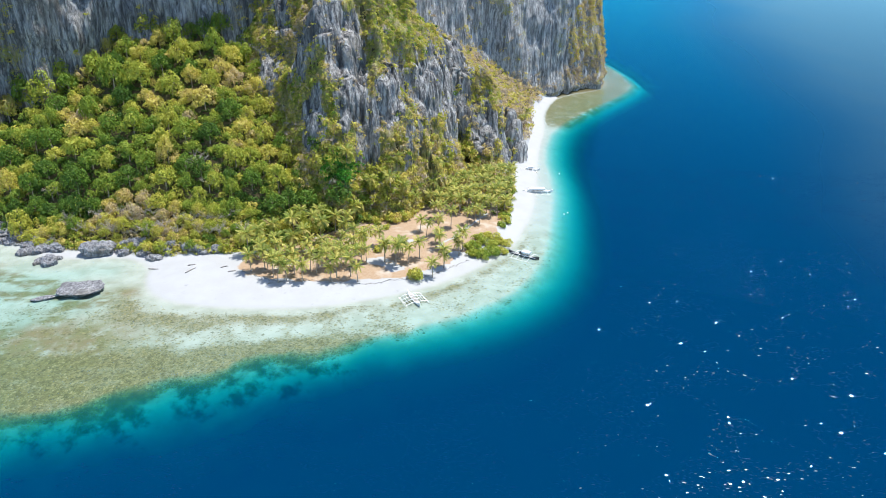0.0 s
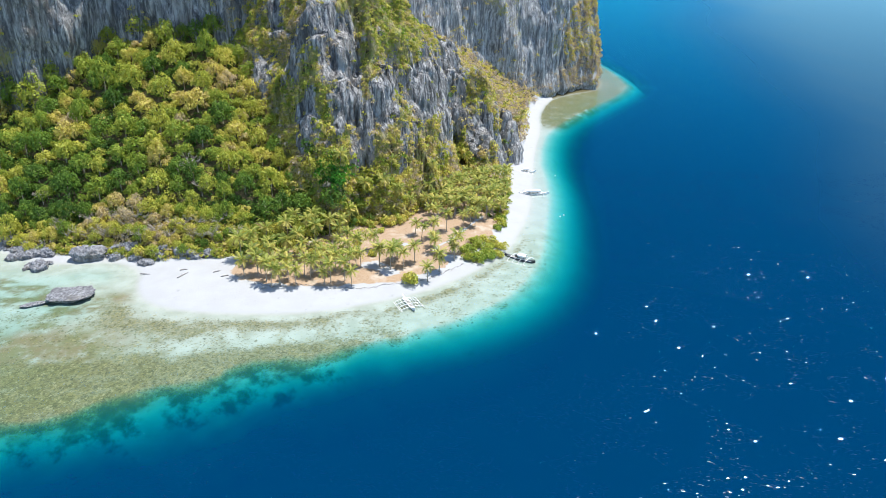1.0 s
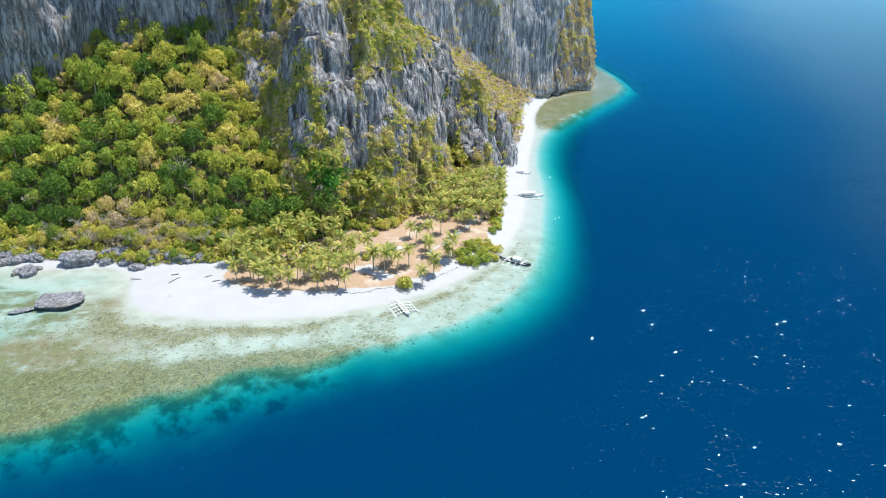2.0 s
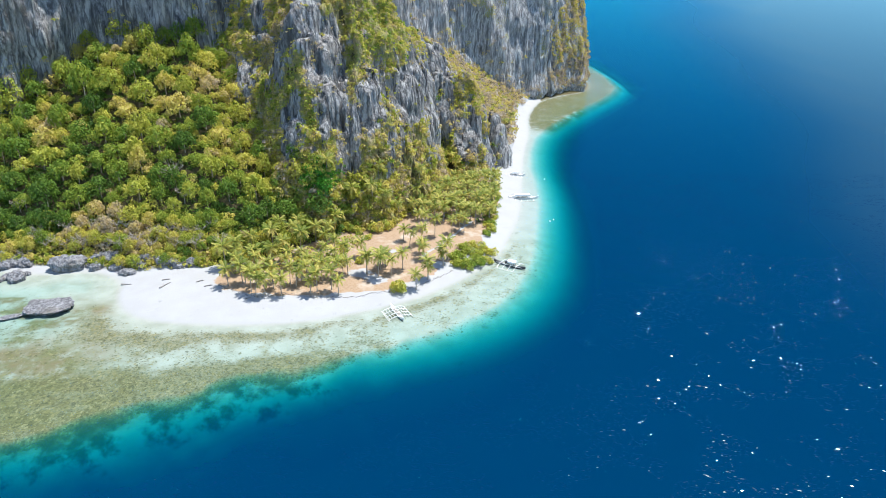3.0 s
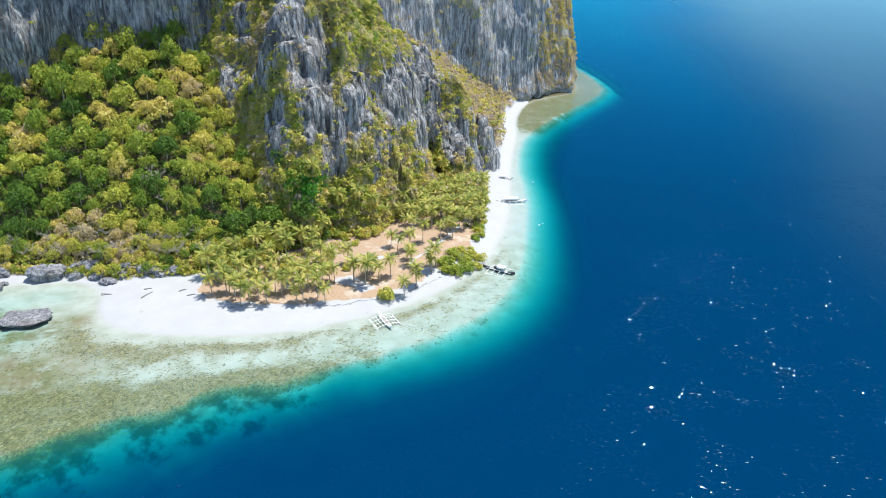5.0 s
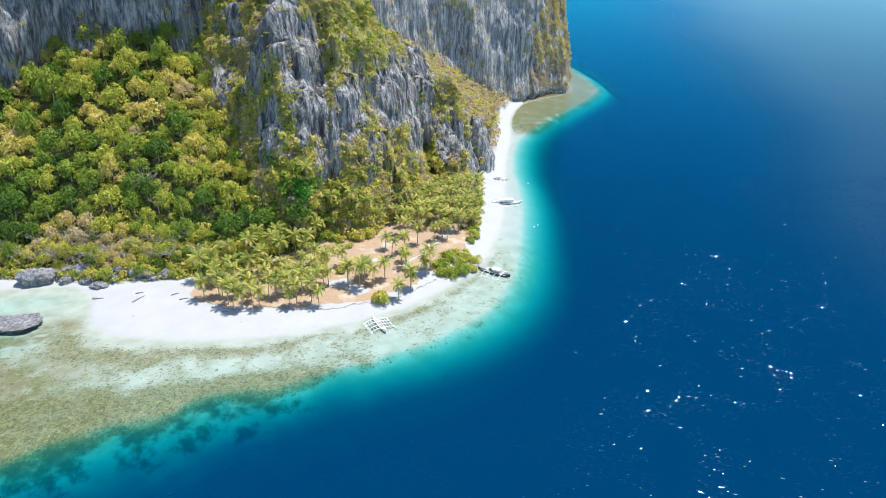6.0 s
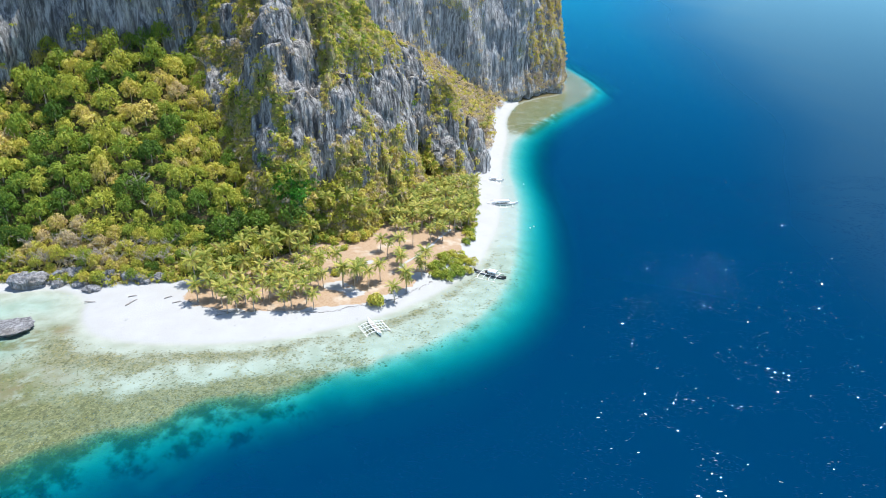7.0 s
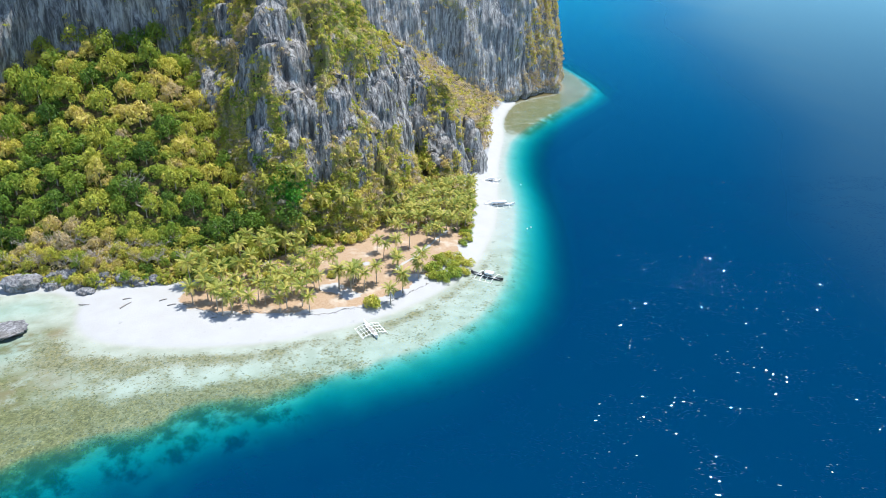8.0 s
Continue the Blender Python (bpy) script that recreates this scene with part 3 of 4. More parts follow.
spur_points, spur_bare, spur_area = spur_sheet()


# ---- plants ----
def leaf_cloud(rng, rx, rz, count, size, lumps=7):
    """Verts and quads of a crown of leaf sprays, gathered in rounded boughs over a dome, and each spray's shift of tone."""
    k = np.arange(lumps)
    a = k * 2.4 + rng.uniform(-0.5, 0.5, lumps)
    up = np.clip(1.5 * (k + 0.5) / lumps - 0.5 + rng.uniform(-0.12, 0.12, lumps), -0.6, 1)
    r = np.sqrt(1 - up ** 2) * rng.uniform(0.52, 0.74, lumps)
    c = np.stack([np.cos(a) * r * rx, np.sin(a) * r * rx, (up * rng.uniform(0.5, 0.72, lumps) - 0.12) * rz], -1)
    rad = rng.uniform(0.30, 0.50, lumps) * rx * (7 / lumps) ** 0.25
    which = rng.choice(lumps, count, p=rad ** 2 / (rad ** 2).sum())
    d = rng.normal(size=(count, 3))
    d[:, 2] = np.abs(d[:, 2]) * 1.05 - 0.45
    d /= np.linalg.norm(d, axis=1)[:, None]
    p = c[which] + d * rad[which][:, None] * rng.uniform(0.72, 1.1, count)[:, None] * np.array([1, 1, rz / rx * 1.05])
    nrm = d + rng.normal(size=(count, 3)) * 0.45 + np.array([0, 0, 0.35])
    nrm /= np.linalg.norm(nrm, axis=1)[:, None]
    t = np.cross(nrm, rng.normal(size=(count, 3)))
    t /= np.linalg.norm(t, axis=1)[:, None] + 1e-9
    s = np.cross(nrm, t)
    L = size * rng.uniform(0.6, 1.4, count)[:, None]
    W = L * rng.uniform(0.45, 0.85, count)[:, None]
    droop = np.array([0, 0, -0.25]) * L
    q = np.stack([p - t * L * 0.5, p - s * W * 0.5 + nrm * 0.1 * L, p + t * L * 0.5 + droop, p + s * W * 0.5 + nrm * 0.1 * L], 1)
    shift = rng.normal(0, 0.045, lumps)[which] + rng.normal(0, 0.045, count)
    return q.reshape(-1, 3), np.arange(count * 4).reshape(-1, 4), shift


rng = np.random.default_rng(4)
BIG = [leaf_cloud(rng, 1.0, rng.uniform(0.75, 1.1), 900, 0.15, int(rng.integers(9, 16))) for _ in range(9)]
VARIANTS = [leaf_cloud(rng, 1.0, rng.uniform(0.7, 1.05), 270, 0.24, int(rng.integers(5, 9))) for _ in range(10)]
SHRUBS = [leaf_cloud(rng, 1.0, rng.uniform(0.6, 0.95), 40, 0.46, int(rng.integers(3, 6))) for _ in range(12)]


def dryness(x, y, r):
    """Leaf tone, 0 deep green to 1 dry tan."""
    t = 0.40 + 0.25 * gnoise(x / 9, y / 9, 0, 801) * 0.7 + 0.40 * fbm(x / 28, y / 28, 0, 3, 811) + r * 0.28
    t = t + 0.40 * np.exp(-(((x + 128) / 62) ** 2 + ((y - 291) / 11) ** 2)) - 0.38 * np.exp(-(((x + 48) / 17) ** 2 + ((y - 320) / 14) ** 2))
    return np.clip(t, 0.02, 0.98)


def crowd(name, spots, shapes, label, category, leaf=LEAF):
    """Many crowns joined as one stuff mesh; spots: x, y, z, radius, tone."""
    V, F, T = [], [], []
    base = 0
    for x, y, z, rad, tone in spots:
        v, f, up = shapes[int(rng.integers(len(shapes)))]
        ang = rng.uniform(0, 6.28)
        co, si = math.cos(ang), math.sin(ang)
        w = np.stack([v[:, 0] * co - v[:, 1] * si, v[:, 0] * si + v[:, 1] * co, v[:, 2]], -1) * rad + np.array([x, y, z])
        V.append(w)
        F.append(f + base)
        T.append(np.repeat(np.clip(tone + up, 0, 1), 4))
        base += len(v)
    ob = new(name, mesh_of(name, np.concatenate(V), np.concatenate(F), leaf, {"tint": np.concatenate(T), "vary": np.zeros(base)}))
    tagged(ob, label, category, kind="stuff")
    return ob


def scatter(x0, x1, y0, y1, gap, keep):
    ax, ay = np.meshgrid(np.arange(x0, x1, gap), np.arange(y0, y1, gap))
    ax = ax + rng.uniform(-0.45, 0.45, ax.shape) * gap
    ay = ay + rng.uniform(-0.45, 0.45, ay.shape) * gap
    ok = keep(ax, ay)
    return ax[ok], ay[ok]


def on_hill(x, y):
    return (signed(x, y, HILL_FOOT) > -1) & (signed(x, y, SHORE) > 5) & (wall_height(x, y) < 0) & (spur_height(x, y) < hill_height(x, y) + 9)


def clear_of(x, y, taken, reach):
    """True where no taken place lies within reach."""
    free = np.ones(len(x), bool)
    for px, py, pr in taken:
        free &= np.hypot(x - px, y - py) > reach * pr
    return free


bx_, by_ = scatter(-262, 0, 280, 425, 3.2, on_hill)
tall = []
for i in rng.permutation(len(bx_)):
    grown = float(rng.triangular(3.6, 5.0, 8.6)) * float(0.55 + 0.45 * smooth(284, 318, by_[i]))
    if len(tall) < 300 and all(math.hypot(bx_[i] - q[0], by_[i] - q[1]) > 0.66 * (grown + q[2]) for q in tall):
        tall.append((float(bx_[i]), float(by_[i]), grown))
tx_, ty_ = scatter(-300, 0, 280, 425, 4.3, on_hill)
far_in = clear_of(tx_, ty_, tall, 0.75)
tx_, ty_ = tx_[far_in], ty_[far_in]
trad = rng.triangular(2.0, 2.8, 4.4, len(tx_)) * (0.8 + 0.25 * smooth(285, 325, ty_))
tone = dryness(tx_, ty_, rng.uniform(-1, 1, len(tx_)))


def tree_trunk(rng_, height, rad):
    bm = bmesh.new()
    rings = []
    for k in range(4):
        f = k / 3
        ring = []
        for j in range(6):
            a = j * math.pi / 3
            r = rad * (1 - 0.6 * f)
            ring.append(bm.verts.new((math.cos(a) * r + 0.1 * f * f * height * 0.3, math.sin(a) * r, f * height - 0.4)))
        rings.append(ring)
    for lo, hi in zip(rings, rings[1:]):
        for j in range(6):
            bm.faces.new((lo[j], lo[(j + 1) % 6], hi[(j + 1) % 6], hi[j]))
    for k in range(4):
        a = k * 1.57 + rng_.uniform(0, 1)
        start, end = Vector((0.03 * height, 0, height * 0.6)), Vector((math.cos(a) * height * 0.45, math.sin(a) * height * 0.45, height * 1.15))
        side = (end - start).cross(Vector((0, 0, 1))).normalized() * rad * 0.35
        up = Vector((0, 0, rad * 0.4))
        b0 = [bm.verts.new(start + o) for o in (side, up, -side)]
        tip = bm.verts.new(end)
        for j in range(3):
            bm.faces.new((b0[j], b0[(j + 1) % 3], tip))
    me = bpy.data.meshes.new("trunk")
    bm.to_mesh(me)
    bm.free()
    me.materials.append(BARK)
    return me


def tree_models():
    models = []
    for v, f, shift in BIG:
        for tint in (0.12, 0.3, 0.46, 0.62, 0.8):
            me = mesh_of("crown", v + np.array([0, 0, 0.85]), f, LEAF, {"tint": np.repeat(np.clip(tint + shift, 0, 1), 4), "vary": np.full(len(v), 0.14)})
            models.append((tint, me))
    return models


CROWNS, TRUNK = tree_models(), tree_trunk(rng, 1.1, 0.07)
for x, y, rad in tall:
    hue = float(dryness(np.array(x), np.array(y), float(rng.uniform(-1, 1)))) - 0.05
    tree = new("broadleaf_tree")
    near = sorted(CROWNS, key=lambda m: abs(m[0] - hue))[:len(BIG)]
    tree.matrix_basis = pose(x, y, float(ground_height(np.array(x), np.array(y), 1.0)), 0, 0, float(rng.uniform(0, 360))) @ Matrix.Diagonal((rad, rad, rad * float(rng.triangular(0.8, 1.0, 1.7)), 1))
    for nm, me in (("trunk", TRUNK), ("crown", near[int(rng.integers(len(near)))][1])):
        o = new(nm, me)
        o.parent = tree
    word = "deep green" if hue < 0.35 else "yellow-green" if hue < 0.66 else "dry ochre"
    tagged(tree, word + " broadleaf tree on the forested hillside", "tree", "trees of the hillside")
tz_ = ground_height(tx_, ty_, 1.0)
crowd("forest", list(zip(tx_, ty_, tz_ + 0.8 * trad, trad, tone)), VARIANTS, "dense mixed green and yellow forest canopy on the slope", "forest")
ux, uy = scatter(-262, 0, 280, 425, 3.0, on_hill)
vx, vy = scatter(-215, -70, 280, 306, 2.0, on_hill)
ux, uy = np.concatenate([ux, vx]), np.concatenate([uy, vy])
uz = ground_height(ux, uy)
# deeper green upslope: shade of the canopy gaps put into the leaf tone
crowd("undergrowth", [(a, b, c + 0.6, r, t) for a, b, c, r, t in zip(ux, uy, uz, rng.uniform(1.2, 2.5, len(ux)), np.clip(dryness(ux, uy, rng.uniform(-1, 1, len(ux))) - 0.3 * smooth(290, 310, uy), 0.0, 1.0))],
      SHRUBS, "low leafy undergrowth between the hillside trees", "bushes")


def spur_shrubs():
    x, y, z = spur_points.reshape(-1, 3).T
    bare = spur_bare.ravel()
    chance = (0.125 * smooth(0.60, 0.10, bare) * (0.35 + 0.65 * smooth(-0.25, 0.12, fbm(x / 6, y / 6, z / 8, 3, 521))) + 0.005) * np.minimum(spur_area.ravel(), 5) * (1 + 0.9 * smooth(-52, -75, x))
    ok = (z > 3) & (rng.uniform(0, 1, len(x)) < chance) & (y < 446) & (hill_height(x, y) < z + 2) & (z < 122) & (x < 47)
    x, y, z = x[ok], y[ok], z[ok]
    n = len(x)
    t = 0.58 + 0.38 * fbm(x / 13, y / 13, z / 13, 2, 7) + rng.normal(0, 0.16, n) - 0.10 * smooth(70, 95, z) * smooth(-45, -30, x) + 0.02 * smooth(-60, -85, x)
    r = rng.triangular(0.5, 1.0, 2.3, n) * (1 + 0.4 * smooth(60, 30, z))
    return list(zip(x, y, z + 0.1, r, np.clip(t, 0.1, 0.98)))


spots = spur_shrubs()
crowd("spur_shrubs", spots, SHRUBS, "yellow-green dry shrubs on the ledges of the spur", "bushes")

# a bright curtain of creepers over the corner where the spur meets the forest
pick = spur_points.reshape(-1, 3)
drape = np.exp(-(((pick[:, 0] + 50) / 9.5) ** 2 + ((pick[:, 2] - 30) / 9.0) ** 2)) * (pick[:, 1] < 345)
pick = pick[rng.uniform(0, 1, len(pick)) < 0.42 * smooth(0.25, 0.6, drape)]
crowd("creepers", [(x, y - 1.0, z + 0.6, float(rng.uniform(0.8, 1.9)), float(np.clip(rng.normal(0.5, 0.25), 0, 1))) for x, y, z in pick], SHRUBS,
      "bright green creepers hanging over the foot of the spur", "creepers", CREEPER)

# bushes at the spur's foot, and on the slope above the far beach
def at_foot(x, y):
    h = spur_height(x, y)
    return (h > np.where(x < 0, -13, 3.0)) & (h < np.where(x < 0, 36 - 0.4 * (x + 45), 13)) & ((x < 0) | (np.sin(x * 12.9 + y * 78.2) > 0.1)) & (signed(x, y, SHORE) > 16) & (hill_height(x, y) < h + 16) & ((np.abs(x + 11) > 7) | (y > 352))


fx, fy = scatter(-62, 45, 318, 415, 2.9, at_foot)
crowd("foot_bushes", [(a, b, c + r * 0.7, r, t) for a, b, c, r, t in zip(fx, fy, ground_height(fx, fy), rng.triangular(1.8, 2.8, 4.8, len(fx)),
      np.clip(0.46 + 0.006 * (fx + 40) + 0.13 * rng.normal(size=len(fx)), 0.05, 0.9))], VARIANTS, "leafy green and olive bushes along the foot of the spur", "bushes")
hx, hy = scatter(-60, 100, 425, 640, 3.6, lambda x, y: (talus_height(x, y) > 2.4) & (wall_height(x, y) < 0) & (spur_height(x, y) < talus_height(x, y) + 3) & ((x < 40) | (y > 470)))
crowd("slope_bushes", [(a, b, c + r * 0.5, r, t) for a, b, c, r, t in zip(hx, hy, ground_height(hx, hy), rng.uniform(1.6, 3.4, len(hx)),
      np.clip(0.80 + 0.20 * rng.normal(size=len(hx)), 0.2, 1.0))], SHRUBS, "dry tan and olive bushes on the slope above the cove", "bushes")


def face_shrubs(face, chance, tone_mid):
    p = face.reshape(-1, 3)
    c = chance(*p.T)
    p = p[rng.uniform(0, 1, len(p)) < c]
    return [(x, y, z, rng.uniform(1.0, 2.6), float(np.clip(tone_mid + 0.16 * (z < 32) + 0.14 * rng.normal(), 0.15, 1))) for x, y, z in p]


crowd("cliff_shrubs", face_shrubs(west_face, lambda x, y, z: (0.004 + 0.09 * smooth(0.12, 0.4, fbm(x / 16, y / 16, z / 22, 3, 901))
      + 0.06 * smooth(-130, -100, x) * smooth(60, 90, z)) * (z > 45) * (z < 130), 0.66), SHRUBS, "sparse yellow shrubs clinging to the cliff", "bushes")
crowd("headland_shrubs", face_shrubs(far_face, lambda x, y, z: (0.002 + 0.05 * smooth(0.18, 0.4, fbm(x / 20, y / 20, z / 26, 3, 911))
      + 0.42 * smooth(112, 128, x + 26 * fbm(x / 9, y / 9, z / 12, 3, 77) - 0.12 * (z - 30)) * smooth(4, 9, z) * smooth(-0.4, 0.1, fbm(x / 5, y / 5, z / 9, 2, 78)) + 0.10 * smooth(30, 12, z - 0.3 * (90 - x)) * smooth(130, 60, x)) * (z > 4) * (z < 95), 0.74),
      SHRUBS, "dry yellow and tan shrubs over the end of the headland", "bushes")


# ---- palms ----
def frond_mesh(length, droop, tone_):
    """One arched feather of narrow leaflets on a midrib."""
    V, F = [], []
    n = 11
    spine = [Vector((length * k / n * (1 - 0.25 * droop * (k / n) ** 2), 0, length * (0.30 * k / n - (0.35 + 0.75 * droop) * (k / n) ** 2))) for k in range(n + 1)]
    for k in range(n):
        a, b = spine[k], spine[k + 1]
        w = 0.06 * (1 - k / n) + 0.02
        i = len(V)
        V += [a + Vector((0, w, 0)), a - Vector((0, w, 0)), b - Vector((0, w * 0.8, 0)), b + Vector((0, w * 0.8, 0))]
        F.append((i, i + 1, i + 2, i + 3))
        if k == 0:
            continue
        reach = length * 0.20 * math.sin(math.pi * (0.22 + 0.66 * k / n))
        for side in (1, -1):
            i = len(V)
            tip = a + Vector((reach * 1.1, side * reach, -0.75 * reach))
            V += [a, a.lerp(b, 0.85), tip + Vector((0.16, 0, -0.02)), tip]
            F.append((i, i + 1, i + 2, i + 3) if side < 0 else (i + 3, i + 2, i + 1, i))
    return mesh_of("frond", [tuple(v) for v in V], F, PALM_LEAF, {"tint": np.full(len(V), tone_), "vary": np.full(len(V), 0.5)}, False)


def trunk_mesh(height, bend):
    V, F = [], []
    n, m = 7, 7
    for k in range(n + 1):
        f = k / n
        r = 0.21 * (1 - 0.45 * f) + (0.12 if k == 0 else 0)
        for j in range(m):
            a = j * 2 * math.pi / m
            V.append((bend * f * f + r * math.cos(a), r * math.sin(a), height * f - (0.5 if k == 0 else 0)))
    for k in range(n):
        for j in range(m):
            F.append((k * m + j, k * m + (j + 1) % m, (k + 1) * m + (j + 1) % m, (k + 1) * m + j))
    return mesh_of("trunk", V, F, BARK)


FRONDS = [frond_mesh(rng.uniform(3.3, 4.1), d, t) for d, t in ((0.0, 0.62), (0.12, 0.42), (0.25, 0.66), (0.42, 0.40), (0.6, 0.85))]


def palm_model(height, bend):
    """A coconut palm at the origin."""
    palm = new("coconut_palm")
    t = new("trunk", trunk_mesh(height, bend))
    t.parent = palm
    count = 19
    for k in range(count):
        ring = k % 3
        f = new("frond", FRONDS[min(4, ring * 2 + int(rng.integers(0, 2)))])
        f.parent = palm
        f.matrix_basis = pose(bend, 0, height - 0.1, 0, -34 + ring * 27 + float(rng.uniform(-8, 8)), k * 137.5 + float(rng.uniform(-12, 12)))
    nuts = bmesh.new()
    for k in range(6):
        a = k * 1.05
        bmesh.ops.create_icosphere(nuts, subdivisions=1, radius=0.16, matrix=pose(bend + 0.3 * math.cos(a), 0.3 * math.sin(a), height - 0.35))
    part("coconut_cluster", nuts, BARK, palm, "cluster of brownish coconuts")
    tagged(palm, "slender coconut palm with a feathery green-yellow crown on sandy soil", "palm", "coconut palms")
    return palm


PALM_ROW = [(-80.5, 262.3), (-75.1, 263.9), (-70.0, 257.2), (-67.2, 253.1), (-64.0, 254.9), (-61.6, 259.5), (-57.4, 254.0), (-52.9, 261.9), (-46.0, 255.4),
            (-43.8, 257.6), (-34.9, 255.1), (-38.2, 259.2), (-43.1, 267.0), (-33.0, 272.2), (-24.9, 272.5), (-20.1, 270.2), (-18.8, 278.5), (-14.8, 272.9),
            (-10.1, 277.5), (-4.1, 261.5), (0.7, 270.0), (7.4, 282.0), (9.2, 287.7), (0.8, 271.1)]
PALM_YARD = [(-7.6, 300.7), (-10.7, 308.4), (4.1, 311.8), (-1.4, 287.1), (-23.4, 334.7), (-19.8, 327.2), (-4.0, 324.7), (-0.3, 322.3), (-2.1, 304.2),
             (-1.4, 294.8), (12.4, 317.5), (16.2, 322.1), (18.4, 319.7), (9.3, 337.1), (12.6, 338.4), (19.4, 329.4), (7.5, 283.8), (-19.5, 276.7),
             (-17.6, 280.5), (-25.2, 273.2), (-29, 290), (-36, 283), (-14, 333), (-26, 326)]
GROVE = [(-6, 336), (8, 332), (20, 328), (30, 330), (35, 345), (40, 372), (44, 394), (36, 398), (26, 393), (14, 384), (4, 368), (-8, 350)]
BACK_ROW = [(-84, 265), (-60, 262), (-40, 262), (-34, 276), (-42, 296), (-60, 292), (-80, 276)]


def spread(outline, gap, count):
    """Seeded places inside an outline, no two nearer than gap."""
    xs, ys = [p[0] for p in outline], [p[1] for p in outline]
    got = []
    for _ in range(4000):
        p = (rng.uniform(min(xs), max(xs)), rng.uniform(min(ys), max(ys)))
        if len(got) < count and bool(inside(np.array(p[0]), np.array(p[1]), outline)) and all((p[0] - q[0]) ** 2 + (p[1] - q[1]) ** 2 > gap * gap for q in got):
            got.append(p)
    return got


HILL_PALMS = [(-92, 266), (-70, 272), (-50, 290), (-38, 318), (-30, 330), (-48, 322), (-66, 304), (-84, 288)]
places = [(p, 1.0) for p in PALM_ROW + PALM_YARD] + [(p, 1.0) for p in spread(GROVE, 3.9, 84)] + [(p, 0.95) for p in spread(BACK_ROW, 4.4, 22)] \
    + [(p, 1.12) for p in spread(HILL_PALMS, 5.0, 22)] + [((60, 505), 0.9), ((57, 496), 0.9), ((62, 514), 1.0)]
models = [palm_model(h, b) for h, b in ((8.0, 0.5), (8.8, 0.2), (9.4, 0.9), (10.0, 1.5), (7.4, 1.1))]
for k, ((x, y), size) in enumerate(places):
    z = float(ground_height(np.array(x), np.array(y)))
    sc = size * float(rng.uniform(0.8, 1.05))
    turn = float(rng.uniform(-130, -20)) if rng.uniform() < 0.6 else float(rng.uniform(0, 360))
    m = pose(x, y, z, 0, 0, turn) @ Matrix.Scale(sc, 4)
    if k < len(models):
        models[k].matrix_basis = m
    else:
        copy_thing(models[int(rng.integers(len(models)))], m)


under_grove = [(x, y) for x, y in spread(GROVE, 2.2, 120)] + [(x, y) for x, y in spread([(-88, 272), (-66, 270), (-46, 275), (-36, 290), (-30, 312), (-40, 312), (-56, 296), (-80, 282)], 2.3, 110)]
crowd("grove_undergrowth", [(x, y, float(ground_height(np.array(x), np.array(y))) + 0.4, float(rng.uniform(0.9, 2.1)), float(np.clip(rng.normal(0.45, 0.14), 0.1, 0.9))) for x, y in under_grove],
      SHRUBS, "low green bushes beneath the coconut palms", "bushes")


# ---- bushes on the beach edge ----
def bush(x, y, rad, tone_, label, count=3):
    ob = new("beach_bush")
    ob.matrix_basis = pose(x, y, float(ground_height(np.array(x), np.array(y))))
    for k in range(count + 3):
        v, f, shift = VARIANTS[int(rng.integers(len(VARIANTS)))]
        a = rng.uniform(0, 6.28)
        off = np.array([math.cos(a), math.sin(a), 0]) * rad * rng.uniform(0.2, 0.95)
        r = rad * rng.uniform(0.4, 0.75)
        me = mesh_of("leaf_clump", v * r + off + np.array([0, 0, r * 0.6]), f, LEAF, {"tint": np.clip(np.repeat(tone_ + shift, 4), 0, 1), "vary": np.full(len(v), 0.05)})
        o = new("leaf_clump", me)
        o.parent = ob
    o = new("stem", tree_trunk(rng, rad * 0.6, 0.16))
    o.parent = ob
    return tagged(ob, label, "bush", "bushes of the beach edge")


for x, y, r, t in ((14, 284, 3.0, 0.5), (28, 297, 3.0, 0.62), (17.5, 282, 3.8, 0.42), (22, 287, 3.6, 0.4), (14.5, 289, 3.2, 0.45), (20, 294, 3.6, 0.48), (25, 294, 3.0, 0.55), (24, 301, 3.0, 0.6), (18, 301, 2.8, 0.5),
                   (27, 289, 2.6, 0.62)):
    bush(x, y, r * 1.15, t - 0.1, "broad rounded green bush where the sand meets the grove")
bush(-11.8, 259.8, 4.3, 0.52, "bright yellow-green bush alone on the open beach", 4).scale = (0.85, 0.85, 1.2)
for k in range(16):
    f = k / 15
    bush(31.5 + 8.5 * f + float(rng.uniform(-1.5, 1)), 318 + 62 * f, float(rng.uniform(2.0, 3.2)), float(rng.uniform(0.25, 0.5)), "green shoreline bush beneath the palms")
for x, y in ((-30, 284), (-46, 281), (-38, 300), (-27, 310), (-55, 284), (-33, 316), (-24, 338), (-20, 341)):
    bush(x, y, float(rng.uniform(1.8, 2.8)), float(rng.uniform(0.3, 0.6)), "leafy green bush at the edge of the clearing")


